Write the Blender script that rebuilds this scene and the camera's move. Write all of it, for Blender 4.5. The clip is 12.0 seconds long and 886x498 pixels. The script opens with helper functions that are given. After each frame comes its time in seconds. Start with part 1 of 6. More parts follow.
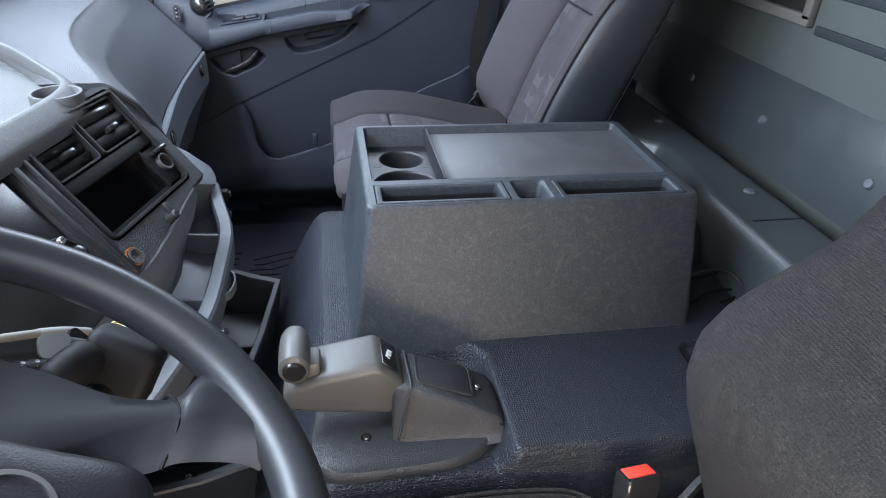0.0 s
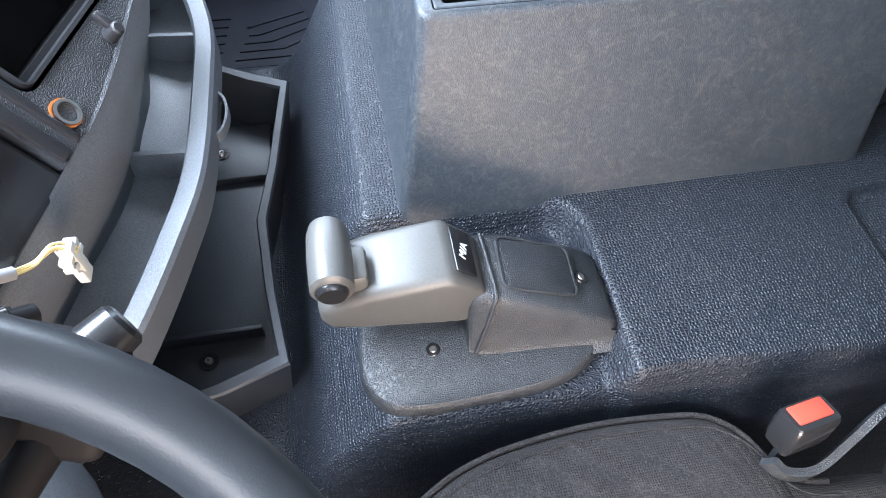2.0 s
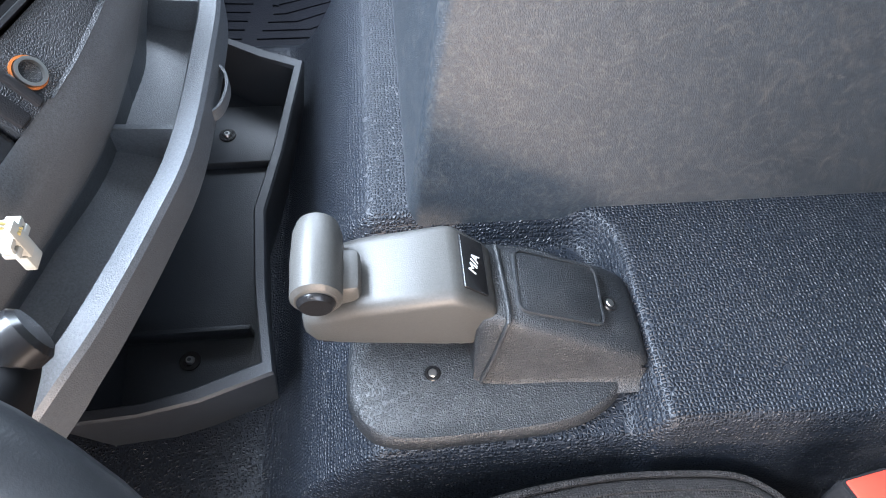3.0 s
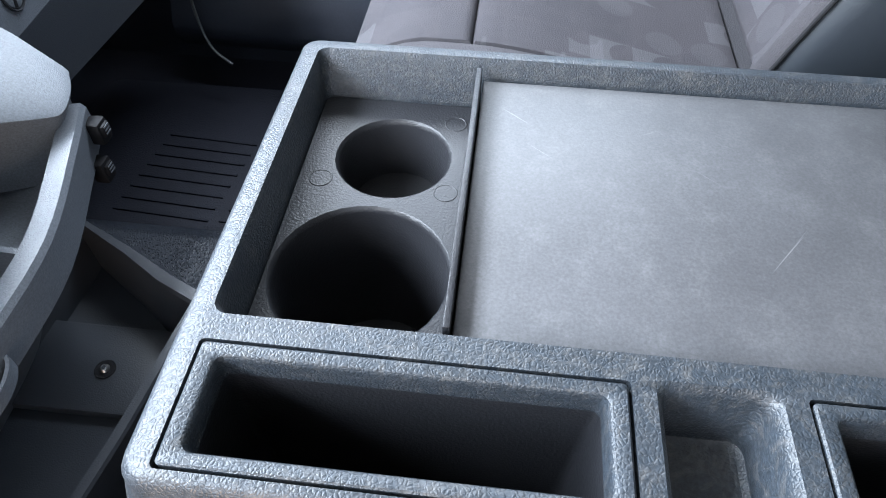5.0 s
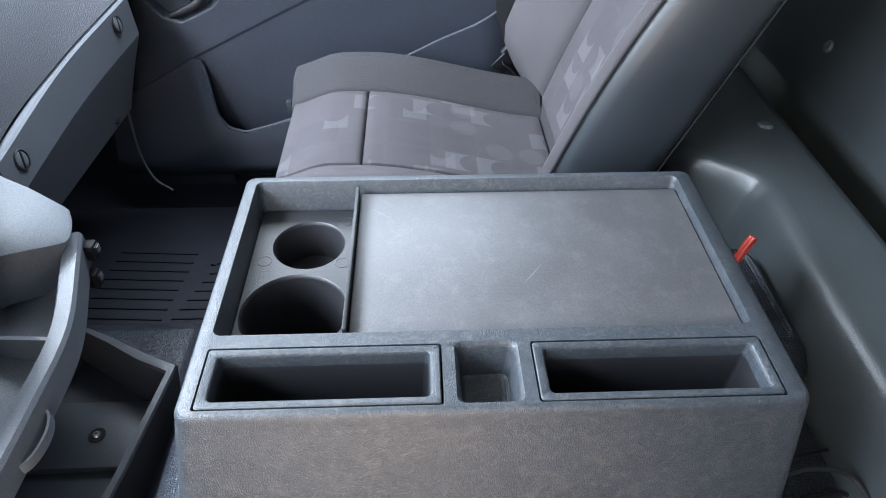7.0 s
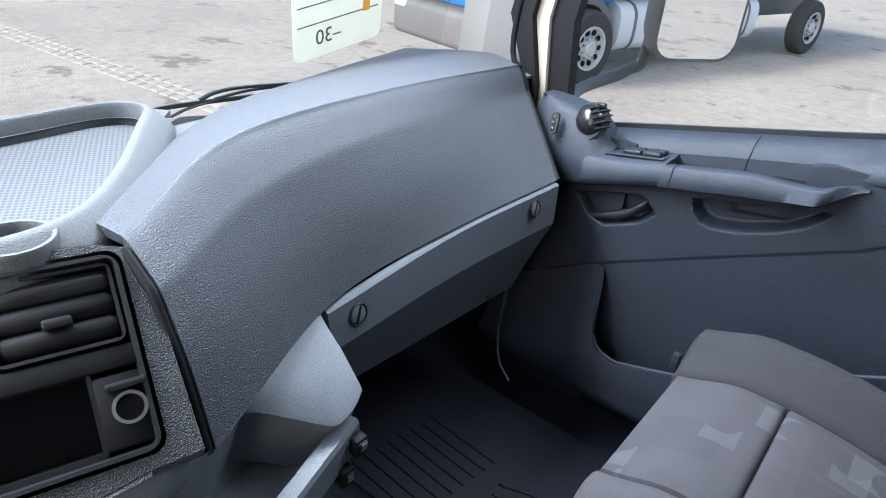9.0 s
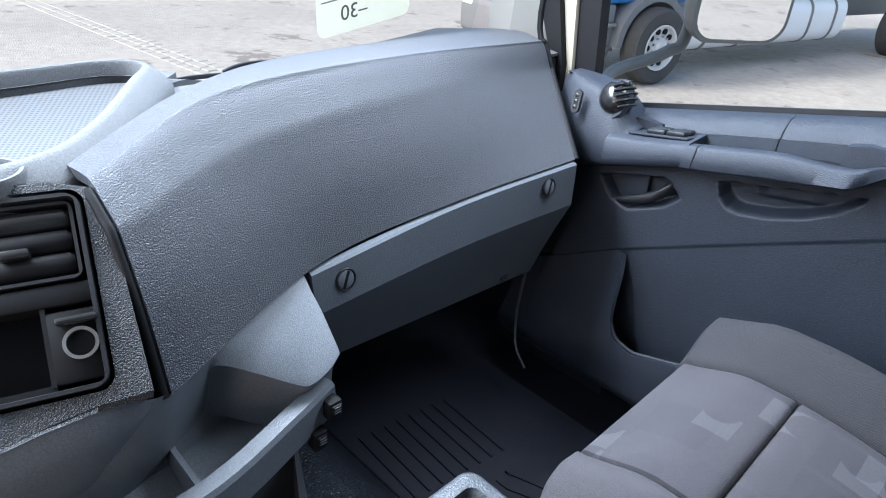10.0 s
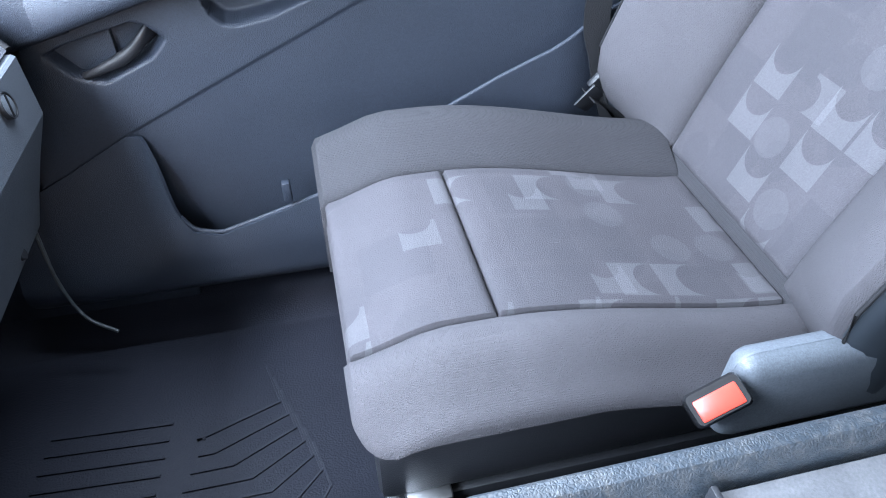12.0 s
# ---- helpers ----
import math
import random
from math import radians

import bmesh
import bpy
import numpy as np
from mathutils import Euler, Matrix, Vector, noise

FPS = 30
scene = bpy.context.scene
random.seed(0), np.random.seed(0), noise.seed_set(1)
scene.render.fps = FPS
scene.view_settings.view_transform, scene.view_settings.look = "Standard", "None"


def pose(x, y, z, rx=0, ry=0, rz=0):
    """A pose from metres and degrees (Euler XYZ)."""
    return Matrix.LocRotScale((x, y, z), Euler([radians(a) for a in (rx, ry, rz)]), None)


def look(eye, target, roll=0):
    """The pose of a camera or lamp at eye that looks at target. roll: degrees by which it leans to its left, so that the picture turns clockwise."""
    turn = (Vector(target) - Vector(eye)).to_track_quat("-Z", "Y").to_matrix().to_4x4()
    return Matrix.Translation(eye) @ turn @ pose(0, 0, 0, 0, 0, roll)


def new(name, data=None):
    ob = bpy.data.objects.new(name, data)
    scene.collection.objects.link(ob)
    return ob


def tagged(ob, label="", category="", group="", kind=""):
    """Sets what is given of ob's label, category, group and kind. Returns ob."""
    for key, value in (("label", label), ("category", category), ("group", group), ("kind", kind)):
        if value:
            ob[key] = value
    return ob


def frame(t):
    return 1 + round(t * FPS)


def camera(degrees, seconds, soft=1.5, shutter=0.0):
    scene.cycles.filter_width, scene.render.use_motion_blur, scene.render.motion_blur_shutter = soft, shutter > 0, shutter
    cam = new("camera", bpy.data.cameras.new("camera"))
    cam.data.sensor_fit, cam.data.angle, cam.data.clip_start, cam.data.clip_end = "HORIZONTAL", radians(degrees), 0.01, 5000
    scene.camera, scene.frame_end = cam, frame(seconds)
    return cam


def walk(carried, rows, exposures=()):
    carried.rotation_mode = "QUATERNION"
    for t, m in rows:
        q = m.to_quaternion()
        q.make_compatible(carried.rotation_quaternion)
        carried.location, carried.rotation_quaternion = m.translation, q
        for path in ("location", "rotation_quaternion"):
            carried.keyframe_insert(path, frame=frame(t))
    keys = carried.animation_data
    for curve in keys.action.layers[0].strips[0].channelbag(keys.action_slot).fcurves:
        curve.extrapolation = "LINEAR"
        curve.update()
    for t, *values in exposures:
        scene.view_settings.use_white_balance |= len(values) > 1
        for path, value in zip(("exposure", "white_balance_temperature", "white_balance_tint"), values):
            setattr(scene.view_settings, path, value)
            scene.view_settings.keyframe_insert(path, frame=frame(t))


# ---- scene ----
cam = camera(69.0, 12.0, soft=1.0)
PATH = [
    (0, (0.048, 0.139, 1.119), (0.38, 1.816, 0.082), 2.9),
    (0.5, (0.081, 0.291, 1.058), (0.198, 1.745, -0.311), 2.8),
    (1, (0.046, 0.446, 1.038), (0.263, 1.653, -0.542), 1.9),
    (1.5, (0.026, 0.492, 1.036), (0.258, 1.613, -0.604), 2.2),
    (2, (0.026, 0.491, 1.041), (0.251, 1.593, -0.613), 2.1),
    (2.5, (0.024, 0.468, 1.012), (0.235, 1.572, -0.642), 3.6),
    (3, (0.05, 0.547, 0.973), (0.201, 1.655, -0.685), 3.2),
    (3.5, (0.086, 0.7, 1.002), (0.213, 1.788, -0.672), 0.3),
    (5.3, (0.264, 0.926, 0.938), (0.105, 2.205, -0.591), 0.5),
    (5.5, (0.255, 0.917, 0.95), (0.156, 2.141, -0.629), 0.5),
    (6, (0.305, 0.841, 1.047), (0.261, 2.064, -0.535), 0.5),
    (6.5, (0.329, 0.724, 1.117), (0.401, 2.098, -0.335), 0.5),
    (6.6, (0.326, 0.704, 1.123), (0.403, 2.098, -0.309), 1.0),
    (6.7, (0.324, 0.685, 1.131), (0.401, 2.097, -0.283), 0.8),
    (8.3, (0.218, 0.866, 1.108), (-0.267, 2.559, 0.162), 4.5),
    (8.5, (0.215, 0.9, 1.109), (-0.487, 2.518, 0.166), 4.9),
    (9, (0.243, 1.007, 1.08), (-0.824, 2.41, 0.134), 4.9),
    (9.5, (0.315, 1.076, 1.048), (-0.883, 2.356, 0.086), 4.5),
    (10, (0.319, 1.075, 1.037), (-0.895, 2.345, 0.081), 4.1),
    (10.5, (0.26, 1.074, 1.044), (-0.827, 2.459, 0.094), 3.4),
    (11, (0.145, 1.115, 1.0), (-0.402, 2.605, -0.216), 2.1),
    (11.3, (0.08, 1.144, 0.977), (-0.151, 2.598, -0.377), 4.3),
    (11.5, (0.064, 1.161, 0.994), (-0.022, 2.606, -0.387), 2.4),
    (12, (0.06, 1.194, 0.979), (0.403, 2.645, -0.355), 0.3),
]
EXPOSURES = [(0.0, 0.68, 6150, 13), (0.5, 1.55, 6330, 13), (1.2, 1.9, 6080, 13), (2.5, 1.86, 6080, 13), (3.0, 1.72, 6120, 13), (3.5, 1.72, 6200, 13), (5.5, 1.64, 6380, 13), (6.0, 1.6, 6350, 13), (6.5, 1.6, 6350, 13),
             (8.5, 1.32, 6260, 13), (9.0, 1.12, 6200, 13), (9.5, 1.22, 6100, 13), (10.5, 1.38, 6050, 13), (11.0, 1.84, 5880, 13), (11.5, 2.2, 5830, 13), (12.0, 2.14, 5830, 13)]
walk(cam, [(t, look(eye, target, roll)) for t, eye, target, roll in PATH], EXPOSURES)

# ---- world, sun ----
world = bpy.data.worlds.new("sky")
scene.world = world
world.use_nodes = True
wn = world.node_tree.nodes
sky = wn.new("ShaderNodeTexSky")
sky.sky_type = "NISHITA"
sky.sun_disc = False
sky.sun_elevation, sky.sun_rotation = radians(42), radians(200)
sky.air_density, sky.dust_density, sky.ozone_density = 1.2, 3.0, 1.5
wn["Background"].inputs["Strength"].default_value = 0.14
world.node_tree.links.new(sky.outputs["Color"], wn["Background"].inputs["Color"])
sun = new("sun", bpy.data.lights.new("sun", "SUN"))
sun.data.energy, sun.data.angle, sun.data.color = 1.75, radians(10), (1.0, 0.93, 0.84)
sun.matrix_world = look((-4, -6, 9), (0, 0, 0))


def sky_lamp(name, eye, target, w, h, watts, color=(0.79, 0.9, 1.0)):
    """The sky's light in the upper part of an opening."""
    lamp = new(name, bpy.data.lights.new(name, "AREA"))
    lamp.data.shape, lamp.data.size, lamp.data.size_y, lamp.data.energy = "RECTANGLE", w, h, watts
    lamp.data.color = color
    lamp.matrix_world = look(eye, target)


sky_lamp("windscreen_sky", (-0.64, 1.1, 1.34), (0.3, 1.1, 0.6), 1.9, 0.4, 44)
sky_lamp("side_window_sky", (0.05, 2.17, 1.32), (0.2, 1.0, 0.5), 0.8, 0.34, 8)
sky_lamp("doorway_sky", (0.1, -0.07, 1.25), (0.3, 1.2, 0.5), 0.9, 0.5, 2.5)
sky_lamp("doorway_yard_light", (0.12, -0.08, 0.44), (0.36, 1.0, 0.58), 0.4, 0.22, 5.4, (1.0, 0.77, 0.58))


# ---- mesh helpers ----
def part(name, bm, material, parent=None, label="", sharp=38):
    """Links a bmesh as one mesh object, smooth but for edges sharper than the angle."""
    bmesh.ops.recalc_face_normals(bm, faces=bm.faces)
    for f in bm.faces:
        f.smooth = True
    for e in bm.edges:
        e.smooth = len(e.link_faces) != 2 or e.calc_face_angle(0) < radians(sharp)
    me = bpy.data.meshes.new(name)
    bm.to_mesh(me)
    bm.free()
    me.materials.append(material)
    ob = new(name, me)
    if parent:
        ob.parent = parent
    return tagged(ob, label)


def thing(name, label, category, group="", kind=""):
    return tagged(new(name), label, category, group, kind)


def single(name, bm, material, label, category, group="", kind="", sharp=38):
    return tagged(part(name, bm, material, None, label, sharp), label, category, group, kind)


def block(x0, x1, y0, y1, z0, z1, bevel=0.0, seg=2, bm=None):
    bm = bm or bmesh.new()
    made = bmesh.ops.create_cube(bm, size=1, matrix=Matrix.Translation(((x0 + x1) / 2, (y0 + y1) / 2, (z0 + z1) / 2)) @ Matrix.Diagonal((x1 - x0, y1 - y0, z1 - z0, 1)))
    if bevel:
        es = list({e for v in made["verts"] for e in v.link_edges})
        bmesh.ops.bevel(bm, geom=es, offset=bevel, segments=seg, affect="EDGES", profile=0.5)
    return bm


def loft(rings, closed=True, caps=(True, True), bm=None):
    """Skins a row of rings that have the same number of points."""
    bm = bm or bmesh.new()
    rows = [[bm.verts.new(p) for p in r] for r in rings]
    n = len(rows[0])
    for a, b in zip(rows, rows[1:]):
        for i in range(n if closed else n - 1):
            j = (i + 1) % n
            bm.faces.new((a[i], a[j], b[j], b[i]))
    if closed:
        if caps[0]:
            bm.faces.new(rows[0])
        if caps[1]:
            bm.faces.new(rows[-1][::-1])
    return bm


def smooth_loft(sections, n=4):
    """Sections joined by smooth lines."""
    lines = [curve_pts(line, n) for line in zip(*sections)]
    return loft([list(r) for r in zip(*lines)])


def rrect(x0, x1, y0, y1, r, z, n=5):
    """A rounded rectangle's loop at height z."""
    out = []
    for cx, cy, a in ((x1 - r, y1 - r, 0), (x0 + r, y1 - r, 90), (x0 + r, y0 + r, 180), (x1 - r, y0 + r, 270)):
        for k in range(n):
            b = radians(a + 90 * k / (n - 1))
            out.append((cx + r * math.cos(b), cy + r * math.sin(b), z))
    return out


def disc(c, r, z, n=32):
    return [(c[0] + r * math.cos(2 * math.pi * k / n), c[1] + r * math.sin(2 * math.pi * k / n), z) for k in range(n)]


def plate(outer, holes, bm=None):
    """A flat face with holes, from loops."""
    bm = bm or bmesh.new()
    edges = []
    for loop in (outer, *holes):
        vs = [bm.verts.new(p) for p in loop]
        edges += [bm.edges.new((a, b)) for a, b in zip(vs, vs[1:] + vs[:1])]
    bmesh.ops.triangle_fill(bm, use_beauty=True, use_dissolve=False, edges=edges)
    return bm


def curve_pts(pts, n=6):
    """A smooth line through points."""
    p = [Vector(q) for q in pts]
    p = [p[0] * 2 - p[1], *p, p[-1] * 2 - p[-2]]
    out = []
    for i in range(1, len(p) - 2):
        a, b, c, d = p[i - 1:i + 3]
        for k in range(n):
            t = k / n
            out.append(0.5 * (2 * b + (c - a) * t + (2 * a - 5 * b + 4 * c - d) * t * t + (3 * b - a - 3 * c + d) * t ** 3))
    return out + [p[-2]]


def sweep(pts, profile, up=(0, 0, 1), closed=False, caps=True, bm=None):
    """Sweeps a profile of (side, up) pairs along points."""
    pts = [Vector(p) for p in pts]
    rings = []
    n = len(pts)
    for i, p in enumerate(pts):
        a, b = (pts[i - 1], pts[(i + 1) % n]) if closed else (pts[max(i - 1, 0)], pts[min(i + 1, n - 1)])
        d = (b - a).normalized()
        s = d.cross(Vector(up)).normalized()
        u = s.cross(d)
        rings.append([p + s * x + u * y for x, y in profile])
    if closed:
        rings.append(rings[0])
    bm = loft(rings, caps=(caps and not closed, caps and not closed), bm=bm)
    if closed:
        bmesh.ops.remove_doubles(bm, verts=bm.verts, dist=1e-6)
    return bm


def circle(r, n=10, rx=None):
    return [((rx or r) * math.cos(2 * math.pi * k / n), r * math.sin(2 * math.pi * k / n)) for k in range(n)]


def tube(pts, r, n=10, up=(0, 0, 1), closed=False, bm=None):
    return sweep(pts, circle(r, n), up, closed, bm=bm)


def rod(a, b, r0, r1=None, n=24, bevel=0.0, bm=None):
    """A cylinder or cone from a to b."""
    a, b = Vector(a), Vector(b)
    r1 = r0 if r1 is None else r1
    d = (b - a).normalized()
    s = d.orthogonal().normalized()
    u = d.cross(s)
    ring = lambda c, r: [c + r * (math.cos(2 * math.pi * k / n) * s + math.sin(2 * math.pi * k / n) * u) for k in range(n)]
    rings = [ring(a, r0), ring(b, r1)]
    if bevel:
        rings = [ring(a, r0 - bevel), ring(a + d * bevel, r0), ring(b - d * bevel, r1), ring(b, r1 - bevel)]
    return loft(rings, bm=bm)


def sheet(f, us, vs, bm=None):
    """An open surface from a function of two numbers."""
    return loft([[f(u, v) for v in vs] for u in us], closed=False, bm=bm)


def thick(bm, depth):
    bmesh.ops.recalc_face_normals(bm, faces=bm.faces)
    bmesh.ops.solidify(bm, geom=bm.faces[:], thickness=depth)
    return bm


def lerp(a, b, t):
    return a + (b - a) * t


def steps(a, b, n):
    return [lerp(a, b, k / n) for k in range(n + 1)]


def smooth(a, b, x):
    t = min(max((x - a) / (b - a), 0), 1)
    return t * t * (3 - 2 * t)


def table(keys, x):
    """A smooth reading between (x, value...) rows."""
    if x <= keys[0][0]:
        return keys[0][1:]
    for a, b in zip(keys, keys[1:]):
        if x <= b[0]:
            t = (x - a[0]) / (b[0] - a[0])
            return tuple(lerp(p, q, t) for p, q in zip(a[1:], b[1:]))
    return keys[-1][1:]


# ---- materials ----
def material(name, color, rough=0.5, metal=0.0, grain=0.0, grain_scale=600, cells=0.0, cell_scale=250, blotch=0.25, blotch_scale=6, spec=0.5, rough_var=0.12, coat=0.0, dust=0.0, dust_color=(0.35, 0.33, 0.3), speck=0.0, speck_scale=500, groove=None, fibre=0.0, fibre_color=(0.2, 0.19, 0.17), fibre_scale=70, dome=0.42, regular=1.0):
    m = bpy.data.materials.new(name)
    m.use_nodes = True
    nt = m.node_tree
    n, l = nt.nodes, nt.links
    b = n["Principled BSDF"]
    b.inputs["Metallic"].default_value = metal
    b.inputs["Specular IOR Level"].default_value = spec
    b.inputs["Coat Weight"].default_value = coat
    tc = n.new("ShaderNodeTexCoord")
    big = n.new("ShaderNodeTexNoise")
    big.inputs["Scale"].default_value, big.inputs["Detail"].default_value, big.inputs["Roughness"].default_value = blotch_scale, 6, 0.65
    l.new(tc.outputs["Object"], big.inputs["Vector"])
    mix = n.new("ShaderNodeMix")
    mix.data_type = "RGBA"
    mix.inputs["A"].default_value = (*[c * (1 - blotch) for c in color], 1)
    mix.inputs["B"].default_value = (*[min(1, c * (1 + blotch)) for c in color], 1)
    l.new(big.outputs["Fac"], mix.inputs["Factor"])
    out = mix.outputs["Result"]
    if dust:
        spot = n.new("ShaderNodeTexNoise")
        spot.inputs["Scale"].default_value, spot.inputs["Detail"].default_value, spot.inputs["Roughness"].default_value = 45, 8, 0.8
        l.new(tc.outputs["Object"], spot.inputs["Vector"])
        ramp = n.new("ShaderNodeMapRange")
        ramp.inputs["From Min"].default_value, ramp.inputs["From Max"].default_value, ramp.inputs["To Max"].default_value = 0.5, 0.8, dust
        l.new(spot.outputs["Fac"], ramp.inputs["Value"])
        dm = n.new("ShaderNodeMix")
        dm.data_type = "RGBA"
        dm.inputs["B"].default_value = (*dust_color, 1)
        l.new(ramp.outputs["Result"], dm.inputs["Factor"])
        l.new(out, dm.inputs["A"])
        out = dm.outputs["Result"]
    if speck:
        fine = n.new("ShaderNodeTexNoise")
        fine.inputs["Scale"].default_value, fine.inputs["Detail"].default_value, fine.inputs["Roughness"].default_value = speck_scale, 4, 0.7
        l.new(tc.outputs["Object"], fine.inputs["Vector"])
        fm = n.new("ShaderNodeMapRange")
        fm.inputs["From Min"].default_value, fm.inputs["From Max"].default_value = 0.35, 0.68
        fm.inputs["To Min"].default_value, fm.inputs["To Max"].default_value = 1 - speck, 1 + 1.4 * speck
        l.new(fine.outputs["Fac"], fm.inputs["Value"])
        sm0 = n.new("ShaderNodeVectorMath")
        sm0.operation = "SCALE"
        l.new(out, sm0.inputs[0])
        l.new(fm.outputs["Result"], sm0.inputs["Scale"])
        out = sm0.outputs["Vector"]
    if fibre:
        fb, fr, fx = n.new("ShaderNodeTexNoise"), n.new("ShaderNodeMapRange"), n.new("ShaderNodeMix")
        fb.inputs["Scale"].default_value, fb.inputs["Detail"].default_value, fb.inputs["Roughness"].default_value, fb.inputs["Distortion"].default_value = fibre_scale, 7, 0.78, 3.5
        fr.inputs["From Min"].default_value, fr.inputs["From Max"].default_value, fr.inputs["To Max"].default_value = 0.5, 0.72, fibre
        fx.data_type = "RGBA"
        fx.inputs["B"].default_value = (*fibre_color, 1)
        l.new(tc.outputs["Object"], fb.inputs["Vector"])
        l.new(fb.outputs["Fac"], fr.inputs["Value"])
        l.new(fr.outputs["Result"], fx.inputs["Factor"])
        l.new(out, fx.inputs["A"])
        out = fx.outputs["Result"]
    l.new(out, b.inputs["Base Color"])
    rr = n.new("ShaderNodeMapRange")
    rr.inputs["To Min"].default_value, rr.inputs["To Max"].default_value = max(0, rough - rough_var), min(1, rough + rough_var)
    l.new(big.outputs["Fac"], rr.inputs["Value"])
    l.new(rr.outputs["Result"], b.inputs["Roughness"])
    height = None
    if groove:
        gv, gr, gm = n.new("ShaderNodeTexVoronoi"), n.new("ShaderNodeMapRange"), n.new("ShaderNodeMix")
        gv.feature = "DISTANCE_TO_EDGE"
        gv.inputs["Scale"].default_value, gv.inputs["Randomness"].default_value = cell_scale, regular
        gr.inputs["From Min"].default_value, gr.inputs["From Max"].default_value, gr.inputs["To Min"].default_value, gr.inputs["To Max"].default_value = 0.01, 0.1, 0.75, 0.0
        gm.data_type = "RGBA"
        gm.inputs["B"].default_value = (*groove, 1)
        l.new(tc.outputs["Object"], gv.inputs["Vector"])
        l.new(gv.outputs["Distance"], gr.inputs["Value"])
        l.new(gr.outputs["Result"], gm.inputs["Factor"])
        l.new(out, gm.inputs["A"])
        l.new(gm.outputs["Result"], b.inputs["Base Color"])
    if cells:
        v = n.new("ShaderNodeTexVoronoi")
        v.feature = "DISTANCE_TO_EDGE"
        v.inputs["Scale"].default_value, v.inputs["Randomness"].default_value = cell_scale, regular
        l.new(tc.outputs["Object"], v.inputs["Vector"])
        bump = n.new("ShaderNodeBump")
        bump.inputs["Strength"].default_value, bump.inputs["Distance"].default_value = min(cells, 1), 0.45 * max(cells, 1) / cell_scale
        rise = n.new("ShaderNodeMapRange")
        rise.interpolation_type = "SMOOTHERSTEP"
        rise.inputs["From Max"].default_value = dome
        l.new(v.outputs["Distance"], rise.inputs["Value"])
        l.new(rise.outputs["Result"], bump.inputs["Height"])
        height = bump.outputs["Normal"]
    if grain:
        g = n.new("ShaderNodeTexNoise")
        g.inputs["Scale"].default_value, g.inputs["Detail"].default_value = grain_scale, 3
        l.new(tc.outputs["Object"], g.inputs["Vector"])
        bump = n.new("ShaderNodeBump")
        bump.inputs["Strength"].default_value, bump.inputs["Distance"].default_value = grain, 0.8 / grain_scale
        l.new(g.outputs["Fac"], bump.inputs["Height"])
        if height:
            l.new(height, bump.inputs["Normal"])
        height = bump.outputs["Normal"]
    if height:
        l.new(height, b.inputs["Normal"])
    return m


def glass_material():
    m = bpy.data.materials.new("window_glass")
    m.use_nodes = True
    n, l = m.node_tree.nodes, m.node_tree.links
    for x in list(n):
        n.remove(x)
    o, mixer, clear, gloss, fr = (n.new("ShaderNode" + k) for k in ("OutputMaterial", "MixShader", "BsdfTransparent", "BsdfGlossy", "Fresnel"))
    clear.inputs["Color"].default_value = (0.93, 0.96, 0.95, 1)
    gloss.inputs["Roughness"].default_value = 0.01
    fr.inputs["IOR"].default_value = 1.08
    l.new(fr.outputs["Fac"], mixer.inputs["Fac"])
    l.new(clear.outputs["BSDF"], mixer.inputs[1])
    l.new(gloss.outputs["BSDF"], mixer.inputs[2])
    l.new(mixer.outputs["Shader"], o.inputs["Surface"])
    return m


DASH = material("dash_grained_plastic", (0.052, 0.0555, 0.065), 0.5, spec=0.35, grain=0.4, grain_scale=420, cells=0.75, cell_scale=360, dome=0.28, blotch=0.16, speck=0.3, speck_scale=420, groove=(0.013, 0.014, 0.017))
SHELL = material("fascia_grained_plastic", (0.022, 0.024, 0.028), 0.46, spec=0.38, grain=0.5, grain_scale=500, cells=0.6, cell_scale=420, dome=0.28, blotch=0.16, groove=(0.010, 0.011, 0.013))
TRIM = material("grey_trim_plastic", (0.085, 0.094, 0.106), 0.44, spec=0.45, grain=0.15, grain_scale=700, cells=0.18, cell_scale=480, blotch=0.14, blotch_scale=14, speck=0.2, speck_scale=450, dust=0.1, dust_color=(0.2, 0.2, 0.2))
DOOR = material("blue_grey_door_plastic", (0.0175, 0.0215, 0.0305), 0.5, spec=0.32, grain=0.5, grain_scale=600, cells=0.3, cell_scale=420, blotch=0.18, speck=0.2, speck_scale=420)
BLACK = material("black_plastic", (0.012, 0.0125, 0.0145), 0.42, spec=0.35, grain=0.3, grain_scale=600, blotch=0.2)
GLOSS = material("gloss_black_plastic", (0.012, 0.012, 0.013), 0.2, blotch=0.1)
# lighter groove tone puts the gleam along the pebble edges into the colour
RUBBER = material("tunnel_rubber_mat", (0.0055, 0.0078, 0.0125), 0.46, spec=0.44, cells=0.8, cell_scale=255, dome=0.42, regular=0.6, grain=0.1, grain_scale=900, blotch=0.3, blotch_scale=9, rough_var=0.08, dust=0.04, groove=(0.014, 0.019, 0.029))
TRAY = material("dark_tray_plastic", (0.02, 0.023, 0.028), 0.45, spec=0.4, grain=0.3, grain_scale=600, blotch=0.25, dust=0.15, dust_color=(0.07, 0.07, 0.07))
# brown dust and scuff tints also put the doorway's warm light into the colour
BOX = material("console_box_plastic", (0.018, 0.023, 0.029), 0.45, spec=0.45, grain=0.16, grain_scale=650, cells=0.26, cell_scale=420, dome=0.3, blotch=0.3, dust=0.3, dust_color=(0.11, 0.1, 0.09), speck=0.28, speck_scale=330, fibre=0.55, fibre_color=(0.085, 0.08, 0.074), fibre_scale=42)
LEVER = material("warm_grey_lever_plastic", (0.056, 0.055, 0.052), 0.42, grain=0.25, grain_scale=900, blotch=0.14, speck=0.12)
